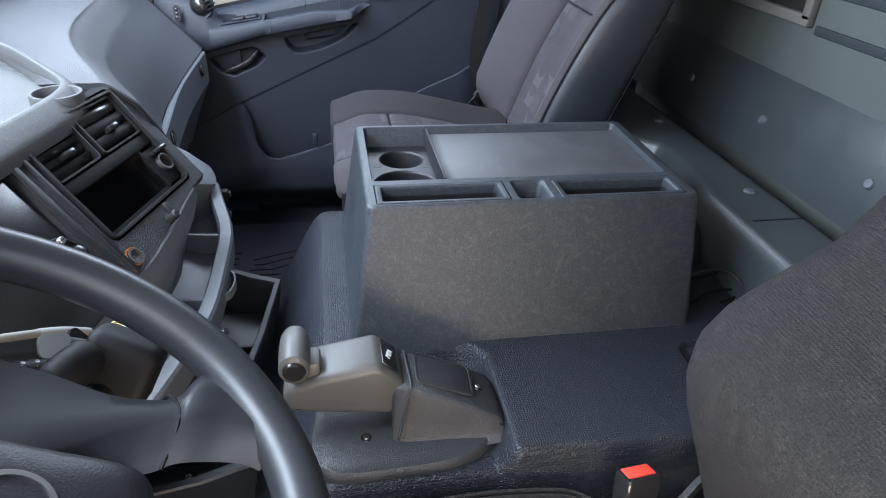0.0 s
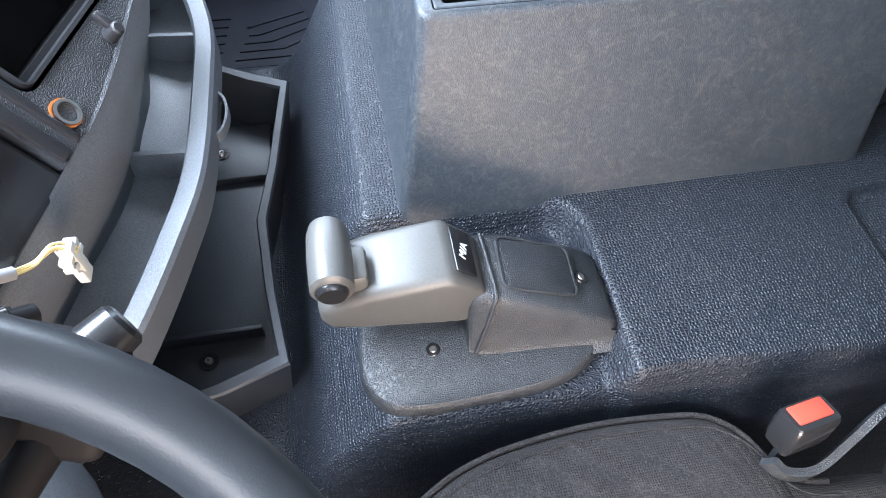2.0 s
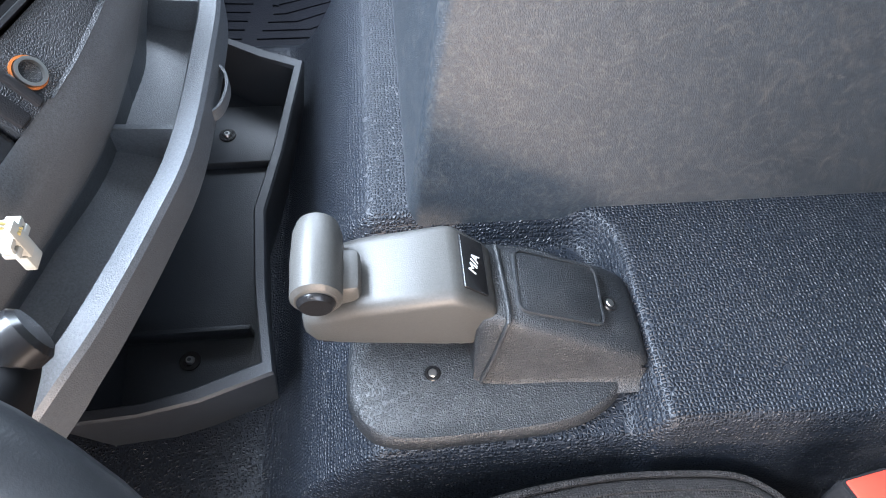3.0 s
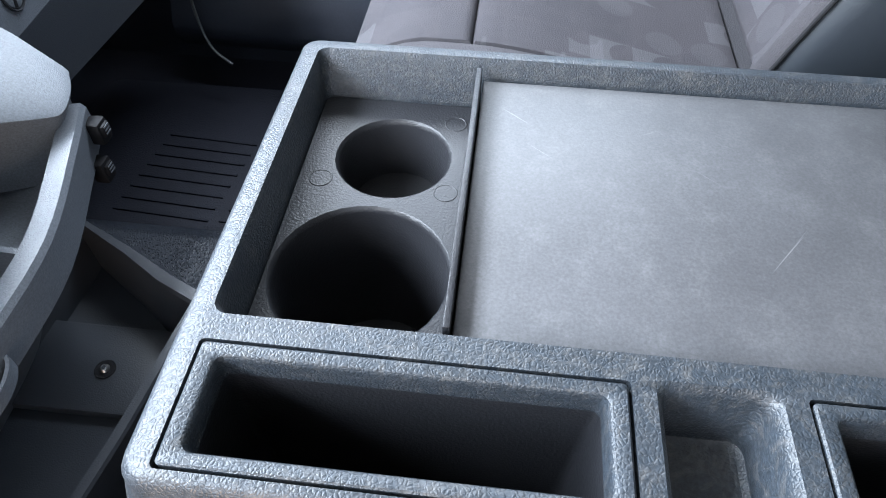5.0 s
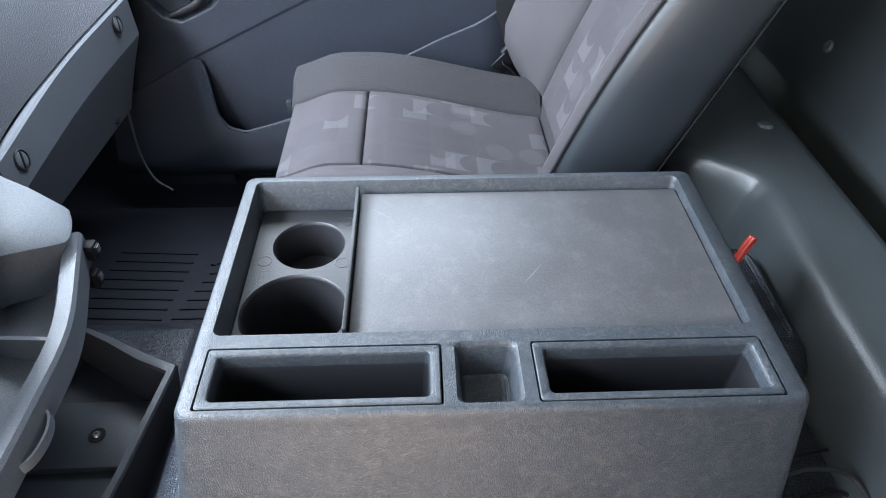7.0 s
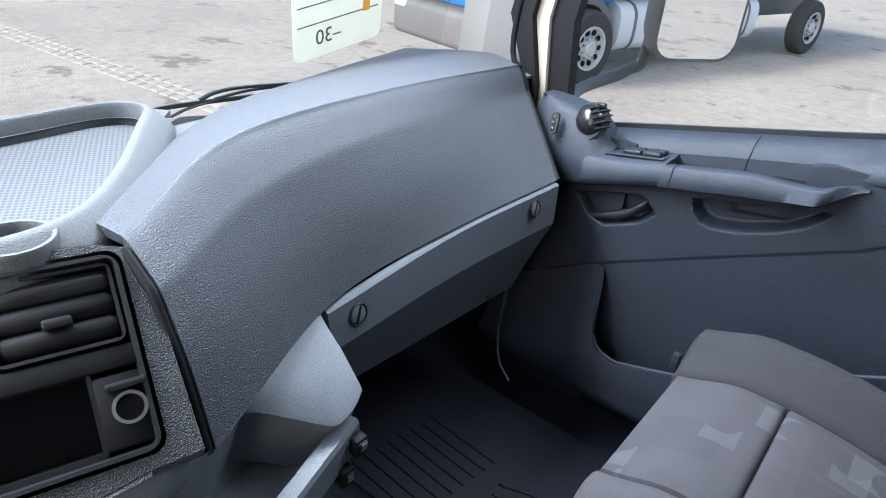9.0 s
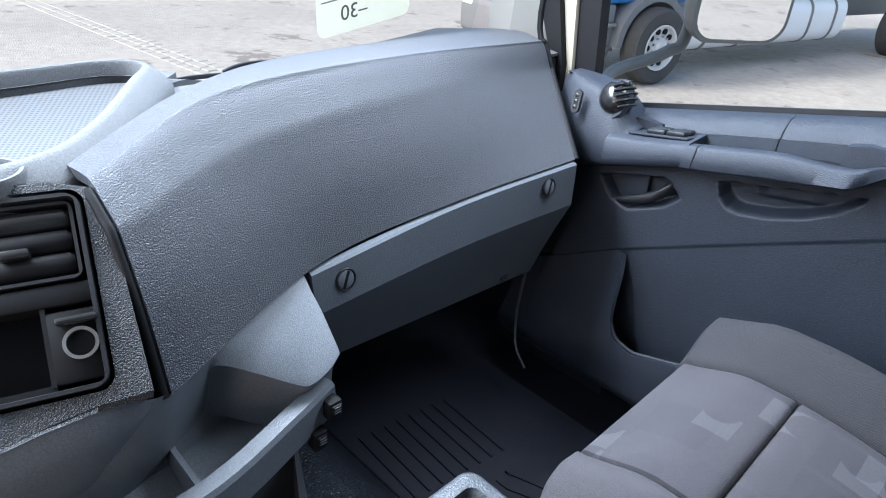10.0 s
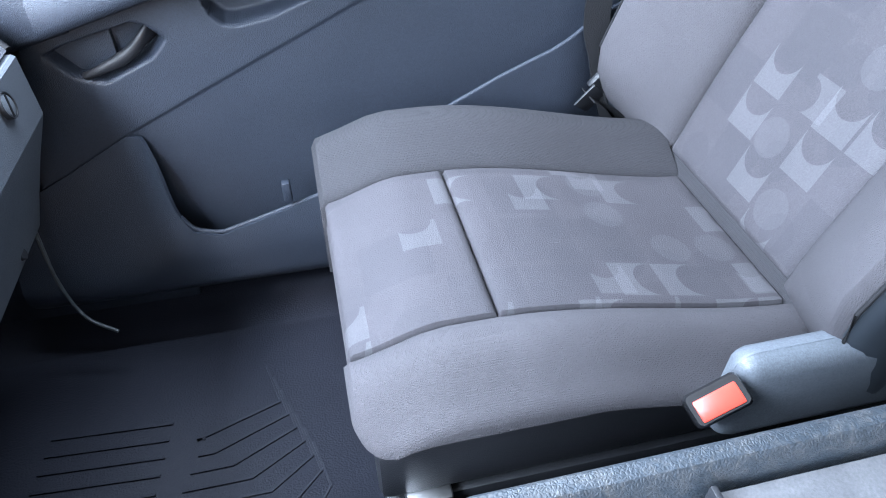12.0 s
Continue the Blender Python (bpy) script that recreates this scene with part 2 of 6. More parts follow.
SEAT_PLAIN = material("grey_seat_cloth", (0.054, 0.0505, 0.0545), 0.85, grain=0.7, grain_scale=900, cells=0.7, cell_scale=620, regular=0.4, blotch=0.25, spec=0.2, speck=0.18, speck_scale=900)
SEAT_BOLSTER = material("darker_seat_cloth", (0.035, 0.0335, 0.0365), 0.85, grain=0.7, grain_scale=900, cells=0.8, cell_scale=560, regular=0.3, blotch=0.25, spec=0.2, speck=0.2, speck_scale=800, groove=(0.01, 0.01, 0.011))
VINYL = material("smooth_black_vinyl", (0.020, 0.024, 0.029), 0.42, spec=0.4, grain=0.15, grain_scale=700, blotch=0.1)
PLATE = material("dusty_base_plastic", (0.017, 0.019, 0.022), 0.38, grain=0.4, grain_scale=900, cells=0.6, cell_scale=420, blotch=0.3, blotch_scale=18, dust=0.35, dust_color=(0.085, 0.085, 0.085), fibre=0.25, fibre_color=(0.1, 0.1, 0.1), fibre_scale=60)
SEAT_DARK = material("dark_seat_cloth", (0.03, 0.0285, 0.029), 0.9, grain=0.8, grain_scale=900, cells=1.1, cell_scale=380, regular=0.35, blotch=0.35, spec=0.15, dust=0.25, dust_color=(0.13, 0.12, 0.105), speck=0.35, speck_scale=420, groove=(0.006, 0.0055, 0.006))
BENCH = material("green_grey_bench_plastic", (0.04, 0.047, 0.05), 0.34, spec=0.6, grain=0.3, grain_scale=500, blotch=0.2)
WALL = material("grey_green_wall_lining", (0.075, 0.085, 0.08), 0.7, grain=0.5, grain_scale=500, blotch=0.15)
FLOORMAT = material("black_floor_mat", (0.0135, 0.0148, 0.0215), 0.6, spec=0.2, grain=0.5, grain_scale=300, blotch=0.3, dust=0.12, dust_color=(0.06, 0.06, 0.07))
METAL = material("dull_steel", (0.4, 0.4, 0.4), 0.35, metal=1.0, blotch=0.15)
RED = material("red_plastic", (0.6, 0.05, 0.03), 0.35, blotch=0.1)
GLASS = glass_material()
CONCRETE = material("yard_concrete", (0.37, 0.335, 0.30), 0.85, grain=0.6, grain_scale=40, blotch=0.3, blotch_scale=0.35, speck=0.12, speck_scale=9)
cn, cl = CONCRETE.node_tree.nodes, CONCRETE.node_tree.links
stain = cn.new("ShaderNodeTexNoise")
stain.inputs["Scale"].default_value, stain.inputs["Detail"].default_value, stain.inputs["Roughness"].default_value = 1.5, 9, 0.72
spread = cn.new("ShaderNodeMapRange")
spread.inputs["From Min"].default_value, spread.inputs["From Max"].default_value, spread.inputs["To Max"].default_value = 0.585, 0.63, 0.75
stained = cn.new("ShaderNodeMix")
stained.data_type = "RGBA"
stained.inputs["B"].default_value = (0.16, 0.135, 0.115, 1)
where = cn.new("ShaderNodeTexCoord")
cl.new(where.outputs["Object"], stain.inputs["Vector"])
cl.new(stain.outputs["Fac"], spread.inputs["Value"])
cl.new(spread.outputs["Result"], stained.inputs["Factor"])
cl.new(cn["Principled BSDF"].inputs["Base Color"].links[0].from_socket, stained.inputs["A"])
cl.new(stained.outputs["Result"], cn["Principled BSDF"].inputs["Base Color"])
LINING = material("pale_pillar_lining", (0.13, 0.125, 0.115), 0.7, grain=0.3, grain_scale=500, blotch=0.1)
MATTE = material("matte_black_plastic", (0.006, 0.006, 0.007), 0.6, spec=0.15, blotch=0.1)
DECKMAT = material("pale_deck_plastic", (0.062, 0.064, 0.067), 0.6, spec=0.3, grain=0.5, grain_scale=700, cells=0.25, cell_scale=420, blotch=0.12, speck=0.2, speck_scale=420)
CEILING = material("pale_roof_lining", (0.3, 0.295, 0.28), 0.9, grain=0.4, grain_scale=300, blotch=0.08)
WHITE = material("white_paint", (0.75, 0.76, 0.77), 0.35, blotch=0.08)


def moved(bm, m):
    bmesh.ops.transform(bm, matrix=m, verts=bm.verts)
    return bm


def seat_pattern(name, base, light, dark):
    """Woven cloth with scattered squares that hold discs."""
    m = material(name, base, 0.85, grain=1.0, grain_scale=800, blotch=0.3, blotch_scale=9, spec=0.2, speck=0.2, speck_scale=800)
    n, l = m.node_tree.nodes, m.node_tree.links
    b = n["Principled BSDF"]
    old = b.inputs["Base Color"].links[0].from_socket
    tc = n.new("ShaderNodeTexCoord")

    def math_node(op, a, c=None):
        k = n.new("ShaderNodeMath")
        k.operation = op
        for q, v in ((0, a), (1, c)):
            if v is None:
                continue
            if isinstance(v, (int, float)):
                k.inputs[q].default_value = v
            else:
                l.new(v, k.inputs[q])
        return k.outputs[0]

    for size, shift, keep, tone, shape, weight in ((0.083, 0.0, 0.34, dark, "square", 0.34), (0.062, 0.37, 0.24, dark, "disc", 0.3), (0.056, 0.71, 0.17, light, "bite", 0.24), (0.048, 0.21, 0.14, light, "bite", 0.2), (0.062, 0.11, 0.1, light, "disc", 0.1)):
        mp = n.new("ShaderNodeVectorMath")
        mp.operation = "MULTIPLY_ADD"
        mp.inputs[1].default_value = (1 / size,) * 3
        mp.inputs[2].default_value = (shift, shift * 1.7, 0)
        l.new(tc.outputs["UV"], mp.inputs[0])
        fl = n.new("ShaderNodeVectorMath")
        fl.operation = "FLOOR"
        l.new(mp.outputs[0], fl.inputs[0])
        fr = n.new("ShaderNodeVectorMath")
        fr.operation = "FRACTION"
        l.new(mp.outputs[0], fr.inputs[0])
        wn2 = n.new("ShaderNodeTexWhiteNoise")
        l.new(fl.outputs[0], wn2.inputs["Vector"])
        on = math_node("LESS_THAN", wn2.outputs["Value"], keep)
        flat = n.new("ShaderNodeVectorMath")
        flat.operation = "MULTIPLY"
        flat.inputs[1].default_value = (1, 1, 0)
        l.new(fr.outputs[0], flat.inputs[0])
        dist = n.new("ShaderNodeVectorMath")
        dist.operation = "DISTANCE"
        dist.inputs[1].default_value = (0.5, 0.5, 0)
        l.new(flat.outputs[0], dist.inputs[0])
        axes = n.new("ShaderNodeSeparateXYZ")
        l.new(fr.outputs[0], axes.inputs[0])
        if shape == "square":
            form = math_node("MULTIPLY", math_node("GREATER_THAN", axes.outputs["X"], 0.08), math_node("GREATER_THAN", axes.outputs["Y"], 0.1))
        elif shape == "disc":
            form = math_node("LESS_THAN", dist.outputs["Value"], 0.4)
        else:
            dist.inputs[1].default_value = (0.98, 0.45, 0) if size > 0.05 else (0.45, 0.95, 0)
            form = math_node("MULTIPLY", math_node("GREATER_THAN", dist.outputs["Value"], 0.45), math_node("MULTIPLY", math_node("GREATER_THAN", axes.outputs["X"], 0.08), math_node("LESS_THAN", axes.outputs["Y"], 0.92)))
        mask = math_node("MULTIPLY", math_node("MULTIPLY", on, form), weight)
        weave = n.new("ShaderNodeTexNoise")
        weave.inputs["Scale"].default_value, weave.inputs["Detail"].default_value = 420, 2
        l.new(tc.outputs["UV"], weave.inputs["Vector"])
        mask = math_node("MULTIPLY", mask, math_node("ADD", weave.outputs["Fac"], 0.4))
        mx = n.new("ShaderNodeMix")
        mx.data_type = "RGBA"
        mx.inputs["B"].default_value = (*tone, 1)
        l.new(mask, mx.inputs["Factor"])
        l.new(old, mx.inputs["A"])
        old = mx.outputs["Result"]
    l.new(old, b.inputs["Base Color"])
    return m


SEAT_PATTERN = seat_pattern("patterned_seat_cloth", (0.046, 0.0425, 0.0465), (0.135, 0.133, 0.14), (0.033, 0.032, 0.036))
ORANGE = material("orange_plastic", (0.3, 0.09, 0.02), 0.35, blotch=0.1)
PAPER = material("paper", (0.7, 0.7, 0.6), 0.8, blotch=0.22, blotch_scale=30, speck=0.15, speck_scale=160)
PAPER.node_tree.nodes["Principled BSDF"].inputs["Transmission Weight"].default_value = 0.0
see = PAPER.node_tree.nodes.new("ShaderNodeBsdfTranslucent")
see.inputs["Color"].default_value = (0.9, 0.9, 0.85, 1)
half = PAPER.node_tree.nodes.new("ShaderNodeMixShader")
half.inputs["Fac"].default_value = 0.65
PAPER.node_tree.links.new(PAPER.node_tree.nodes["Principled BSDF"].outputs[0], half.inputs[1])
PAPER.node_tree.links.new(see.outputs[0], half.inputs[2])
PAPER.node_tree.links.new(half.outputs[0], PAPER.node_tree.nodes["Material Output"].inputs["Surface"])
INK = material("dark_ink", (0.08, 0.09, 0.08), 0.8)
BLUE = material("blue_paint", (0.02, 0.17, 0.48), 0.3, blotch=0.08)
TYRE = material("tyre_rubber", (0.045, 0.045, 0.046), 0.8, grain=0.4, grain_scale=60, dust=0.25)
DIRTY = material("grey_truck_plastic", (0.17, 0.172, 0.178), 0.6, blotch=0.2)
BEIGE = material("cream_body_paint", (0.27, 0.24, 0.19), 0.4, blotch=0.1)
RIMGREY = material("grey_rim_paint", (0.5, 0.505, 0.51), 0.4, blotch=0.15)
MIRROR = material("mirror_silver", (0.9, 0.9, 0.9), 0.02, metal=1.0, blotch=0.0, rough_var=0.0)
CABLE = material("pale_cable", (0.12, 0.115, 0.1), 0.5)
PLUG = material("white_plug_plastic", (0.42, 0.42, 0.39), 0.4)
FASCIA = material("dark_fascia_plastic", (0.013, 0.013, 0.015), 0.4, spec=0.4, grain=0.3, grain_scale=900, cells=0.2, cell_scale=520, blotch=0.15)
BELT = material("black_webbing", (0.010, 0.010, 0.011), 0.8, spec=0.2, grain=0.7, grain_scale=700)
SETT = material("granite_setts", (0.4, 0.37, 0.33), 0.85, grain=0.5, grain_scale=60, blotch=0.3, blotch_scale=3)
AMBER = material("amber_print", (0.85, 0.35, 0.05), 0.6)

# ---- structure ----
FLOOR_Z, GROUND_Z = 0.06, -1.05
single("ground", sheet(lambda u, v: (u, v, GROUND_Z), [-400, -60, -12, -2, 4, 20, 400], [-400, -60, -10, 2, 15, 60, 400]), CONCRETE, "pale dusty concrete yard with dark stains", "ground", kind="structure")
single("floor", block(-0.86, 1.1, -0.03, 2.205, FLOOR_Z - 0.06, FLOOR_Z), FLOORMAT, "black rubber cab floor", "floor", kind="structure")
single("ceiling", block(-0.62, 1.25, -0.1, 2.3, 1.62, 1.68, 0.02), CEILING, "pale grey cab roof lining", "ceiling", kind="structure")
single("wall_rear", block(1.1, 1.18, -0.08, 2.28, -0.2, 1.62), WALL, "grey-green textured rear cab wall lining", "wall", kind="structure")
single("wall_front", block(-0.96, -0.90, -0.08, 2.28, -0.2, 0.64), DOOR, "dark plastic bulkhead under the windscreen", "wall", kind="structure")
single("wall_right", block(0.62, 1.1, 2.18, 2.25, -0.1, 1.62), DOOR, "dark grey cab side lining behind the passenger door", "wall", kind="structure")
single("wall_right_sill", block(-0.86, 0.62, 2.21, 2.25, -0.1, 0.3), DOOR, "dark grey cab side under the door", "wall", kind="structure")
single("wall_right_front", block(-0.86, -0.2, 2.17, 2.209, FLOOR_Z, 0.70), DOOR, "dark grey kick panel ahead of the door", "wall", kind="structure")
single("wall_left", block(0.62, 1.1, -0.1, -0.03, -0.1, 1.62), DOOR, "dark grey cab side lining behind the driver's doorway", "wall", kind="structure")
single("wall_left_front", block(-0.86, -0.42, -0.1, -0.03, -0.1, 0.76), DOOR, "dark grey cab side ahead of the driver's doorway", "wall", kind="structure")


def rounded_box(x, y, x0, x1, y0, y1, r):
    """Distance to a rounded rectangle in plan, negative inside."""
    dx, dy = abs(x - (x0 + x1) / 2) - (x1 - x0) / 2 + r, abs(y - (y0 + y1) / 2) - (y1 - y0) / 2 + r
    return math.hypot(max(dx, 0), max(dy, 0)) + min(max(dx, dy), 0) - r


def tunnel_z(x, y):
    top = lerp(0.215, 0.437, smooth(-0.115, 0.035, x))
    top -= 0.038 * smooth(0.004, -0.028, rounded_box(x, y, -0.4, 0.282, 0.5, 0.952, 0.055)) * smooth(-0.06, 0.0, x)  # lever recess
    top -= 0.012 * smooth(0.004, -0.008, rounded_box(x, y, 0.606, 1.0, 0.752, 0.905, 0.03))
    left = 0.70 - 0.015 * smooth(0.3, 0.6, x)
    ahead = 0.075 * smooth(-0.02, -0.12, x)
    drop = smooth(left + 0.02, left - 0.062, y) + smooth(1.42 + ahead, 1.63 + 0.5 * ahead, y)
    return lerp(top, FLOOR_Z - 0.01, min(drop, 1))


single("engine_tunnel", sheet(lambda x, y: (x, y, tunnel_z(x, y)), steps(-0.86, -0.14, 12)[:-1] + steps(-0.14, 0.9, 210), steps(0.6, 0.97, 100)[:-1] + steps(0.97, 1.66, 60)), RUBBER, "black cobbled-grain rubber mat over the engine tunnel", "engine tunnel", kind="structure")

# windscreen and pillars
glass = block(-0.002, 0.002, -0.05, 2.32, 0, 0.93)
wind = single("windscreen", moved(glass, pose(-0.835, 0, 0.72, 0, 13, 0)), GLASS, "clear slightly dusty windscreen", "window", kind="structure")
wind.visible_shadow = False
PX = -0.68
for y0, nm in ((2.2, "pillar_right"), (-0.12, "pillar_left")):
    yy = [y0, y0 + 0.12]
    bm = loft([[(PX + 0.24 * k, yy[0], z), (-0.60 + 0.24 * k, yy[0] - 0.02, z), (-0.52 + 0.24 * k, yy[0] + 0.01, z), (-0.52 + 0.24 * k, yy[1], z), (PX + 0.24 * k, yy[1], z)] for z, k in ((0.6, 0), (0.76, 0.03), (1.0, 0.12), (1.64, 0.8))])
    single(nm, bm, LINING, "pale beige lined windscreen pillar", "pillar", kind="structure", sharp=25)
for xs, mat, nm, yo, words in (
        (((-0.475, -0.447), (-0.475, -0.447), (-0.53, -0.478), (-0.38, -0.34)), MATTE, "door_seal", 2.185, "black ribbed rubber door seal"),
        (((-0.446, -0.433), (-0.446, -0.433), (-0.477, -0.446), (-0.339, -0.318)), BEIGE, "door_frame", 2.2, "cream painted door frame edge"),
        (((-0.432, -0.384), (-0.432, -0.384), (-0.445, -0.395), (-0.317, -0.275)), MATTE, "window_seal", 2.21, "black rubber window channel")):
    bm = loft([[(x0, yo, z), (x1, yo, z), (x1, yo + 0.03, z), (x0, yo + 0.03, z)] for (x0, x1), z in zip(xs, (0.5, 0.755, 0.89, 1.64))])
    single(nm, bm, mat, words, "door frame", kind="structure")
single("seal_lip", tube(curve_pts([(-0.468, 2.184, 0.6), (-0.468, 2.184, 0.755), (-0.512, 2.184, 0.89), (-0.37, 2.184, 1.6)], 8), 0.006, 8, up=(0, 1, 0)), MATTE, "round lip of the black door seal", "door seal", kind="structure")
single("roof_rail", block(-0.62, 1.1, 2.19, 2.27, 1.5, 1.64, 0.01), CEILING, "pale lined roof rail over the door", "roof rail", kind="structure")
single("roof_rail_left", block(-0.62, 1.1, -0.1, -0.03, 1.5, 1.64, 0.01), CEILING, "pale lined roof rail over the doorway", "roof rail", kind="structure")
single("windscreen_header", block(-0.68, -0.58, -0.08, 2.28, 1.55, 1.66, 0.01), CEILING, "pale lined windscreen header", "roof rail", kind="structure")
single("pillar_rear", loft([[(0.50 + 0.06 * k, 2.17, z), (0.66, 2.14, z), (0.66, 2.25, z), (0.50 + 0.06 * k, 2.25, z)] for z, k in ((0.1, 1), (0.8, 1), (0.95, 0), (1.6, -0.5))]), DOOR, "dark grey lined door pillar", "pillar", kind="structure")

# ---- console box ----
box = thing("console_box", "dark grey plastic storage box with cup holders on the engine tunnel", "storage box")
rings = []
for z, k, d, r in ((0.425, 1.0, 0.0, 0.014), (0.437, 0.94, 0.0, 0.014), (0.64, 0.06, 0.0, 0.014), (0.652, 0.0, 0.0, 0.014), (0.658, 0.0, 0.001, 0.013), (0.662, 0.0, 0.0028, 0.012), (0.664, 0.0, 0.0056, 0.011)):
    rings.append(rrect(0.098 - 0.033 * k + d, 0.650 + 0.008 * k - d, 1.004 - 0.060 * k + d, 1.352 + 0.02 * k - d, r, z, 6))
bm = loft(rings, caps=(True, False))
TOP = 0.664
holes = [rrect(0.114, 0.628, 1.095, 1.338, 0.008, TOP), rrect(0.1145, 0.3285, 1.0125, 1.0795, 0.003, TOP), rrect(0.340, 0.399, 1.0135, 1.0815, 0.007, TOP), rrect(0.4105, 0.6275, 1.0125, 1.0795, 0.003, TOP)]
plate(rings[-1], holes, bm)
# walls of the upper recess, the slots and the small pocket
loft([holes[0], rrect(0.1155, 0.6275, 1.0965, 1.3345, 0.008, 0.660), rrect(0.118, 0.627, 1.099, 1.3255, 0.008, 0.60)], caps=(False, False), bm=bm)
for k in (1, 3):
    loft([holes[k], [(x, y, 0.64) for x, y, z in holes[k]]], caps=(False, False), bm=bm)
loft([holes[2], rrect(0.3425, 0.3965, 1.0155, 1.079, 0.007, 0.6615), rrect(0.344, 0.395, 1.017, 1.0775, 0.007, 0.656), rrect(0.347, 0.392, 1.021, 1.072, 0.007, 0.625), rrect(0.350, 0.389, 1.024, 1.068, 0.005, 0.622)], caps=(False, True), bm=bm)
bmesh.ops.remove_doubles(bm, verts=bm.verts, dist=1e-5)
part("body", bm, BOX, box)
LID = material("lid_plastic", (0.052, 0.052, 0.055), 0.5, spec=0.4, grain=0.12, grain_scale=600, blotch=0.3, blotch_scale=14, speck=0.15, dust=0.18, dust_color=(0.2, 0.2, 0.2))
ln, ll = LID.node_tree.nodes, LID.node_tree.links
for turn, seed, low in ((38, 0.0, 0.735), (-52, 3.7, 0.75), (-28, 9.1, 0.745)):
    lc, lv, lm, lt, lr, lx = (ln.new("ShaderNode" + k) for k in ("TexCoord", "VectorRotate", "Mapping", "TexNoise", "MapRange", "Mix"))
    lv.rotation_type = "Z_AXIS"
    lv.inputs["Angle"].default_value = radians(turn)
    lm.inputs["Scale"].default_value, lm.inputs["Location"].default_value = (8, 380, 0), (seed, seed, 0)
    lt.inputs["Scale"].default_value, lt.inputs["Detail"].default_value = 1.0, 2
    lr.inputs["From Min"].default_value, lr.inputs["From Max"].default_value, lr.inputs["To Max"].default_value = low, low + 0.05, 0.45
    lx.data_type = "RGBA"
    lx.inputs["B"].default_value = (0.2, 0.2, 0.2, 1)
    ll.new(lc.outputs["Object"], lv.inputs["Vector"])
    ll.new(lv.outputs["Vector"], lm.inputs["Vector"])
    ll.new(lm.outputs["Vector"], lt.inputs["Vector"])
    ll.new(lt.outputs["Fac"], lr.inputs["Value"])
    ll.new(lr.outputs["Result"], lx.inputs["Factor"])
    ll.new(ln["Principled BSDF"].inputs["Base Color"].links[0].from_socket, lx.inputs["A"])
    ll.new(lx.outputs["Result"], ln["Principled BSDF"].inputs["Base Color"])
part("lid", block(0.2395, 0.6262, 1.1005, 1.3265, 0.640, 0.6525, 0.002), LID, box, "scratched dull black lid panel")
part("divider", block(0.2345, 0.2385, 1.0995, 1.3255, 0.60, 0.664, 0.0008), BLACK, box)
CUPS = (((0.181, 1.2625), 0.0405, 0.578), ((0.177, 1.1555), 0.0555, 0.50))
cups = plate(rrect(0.1185, 0.234, 1.0995, 1.3248, 0.006, 0.628), [disc(c, r + 0.0015, 0.628) for c, r, z in CUPS])
for c, r, z in CUPS:
    loft([disc(c, r + 0.0015, 0.628), disc(c, r, 0.6268), disc(c, r - 0.001, 0.623), disc(c, r - 0.005, z), disc(c, r - 0.012, z)], caps=(False, True), bm=cups)
bmesh.ops.remove_doubles(cups, verts=cups.verts, dist=1e-5)
tray_part = part("cup_tray", cups, BLACK, box, "black moulded cup holder tray")
for c in ((0.134, 1.235), (0.222, 1.230), (0.222, 1.303)):
    part("moulding_mark", loft([disc(c, 0.0085, 0.6279, 20), disc(c, 0.0082, 0.6284, 20), disc(c, 0.0075, 0.6284, 20), disc(c, 0.0072, 0.6281, 20)]), BLACK, tray_part)
for x0, x1 in ((0.1163, 0.3267), (0.4123, 0.6257)):
    y0, y1 = 1.0143, 1.0777
    bin_rings = [rrect(x0, x1, y0, y1, 0.0025, 0.64), rrect(x0, x1, y0, y1, 0.0025, 0.6638), rrect(x0 + 0.001, x1 - 0.001, y0 + 0.001, y1 - 0.001, 0.0025, 0.6648),
                 rrect(x0 + 0.0078, x1 - 0.0078, y0 + 0.0058, y1 - 0.0058, 0.004, 0.6648), rrect(x0 + 0.0092, x1 - 0.0092, y0 + 0.007, y1 - 0.007, 0.0045, 0.6636),
                 rrect(x0 + 0.0100, x1 - 0.0100, y0 + 0.0076, y1 - 0.0076, 0.005, 0.660), rrect(x0 + 0.0105, x1 - 0.0105, y0 + 0.008, y1 - 0.008, 0.005, 0.648)]
    si = part("slot_insert", loft(bin_rings, caps=(False, False)), BOX, box, "flush frame of an open slot")
    # black lining puts the shade on the slot's inner walls into the colour
    part("slot_bin", loft([bin_rings[-1], rrect(x0 + 0.018, x1 - 0.018, y0 + 0.011, y1 - 0.011, 0.008, 0.45)], caps=(False, True)), BLACK, si, "deep slot, black for the shade inside")

# ---- gear lever ----
lever = thing("gear_lever", "grey gear selector lever with black cover and base plate", "gear lever")
base = [(0.002, 0.80), (0.004, 0.762), (0.02, 0.735), (0.05, 0.722), (0.12, 0.722), (0.19, 0.727), (0.232, 0.742), (0.256, 0.768), (0.262, 0.82), (0.246, 0.87), (0.22, 0.905), (0.17, 0.922), (0.1, 0.925), (0.05, 0.91), (0.015, 0.87)]
loop = [p for p in curve_pts([(x, y, 0) for x, y in base + base[:1]], 4)][:-1]
cx, cy = 0.125, 0.822
bm = loft([[(cx + (p.x - cx) * k, cy + (p.y - cy) * k, z) for p in loop] for z, k in ((0.396, 1.03), (0.405, 1.02), (0.412, 1.0), (0.4145, 0.975))])
part("base_plate", bm, PLATE, lever, "dusty black base plate")
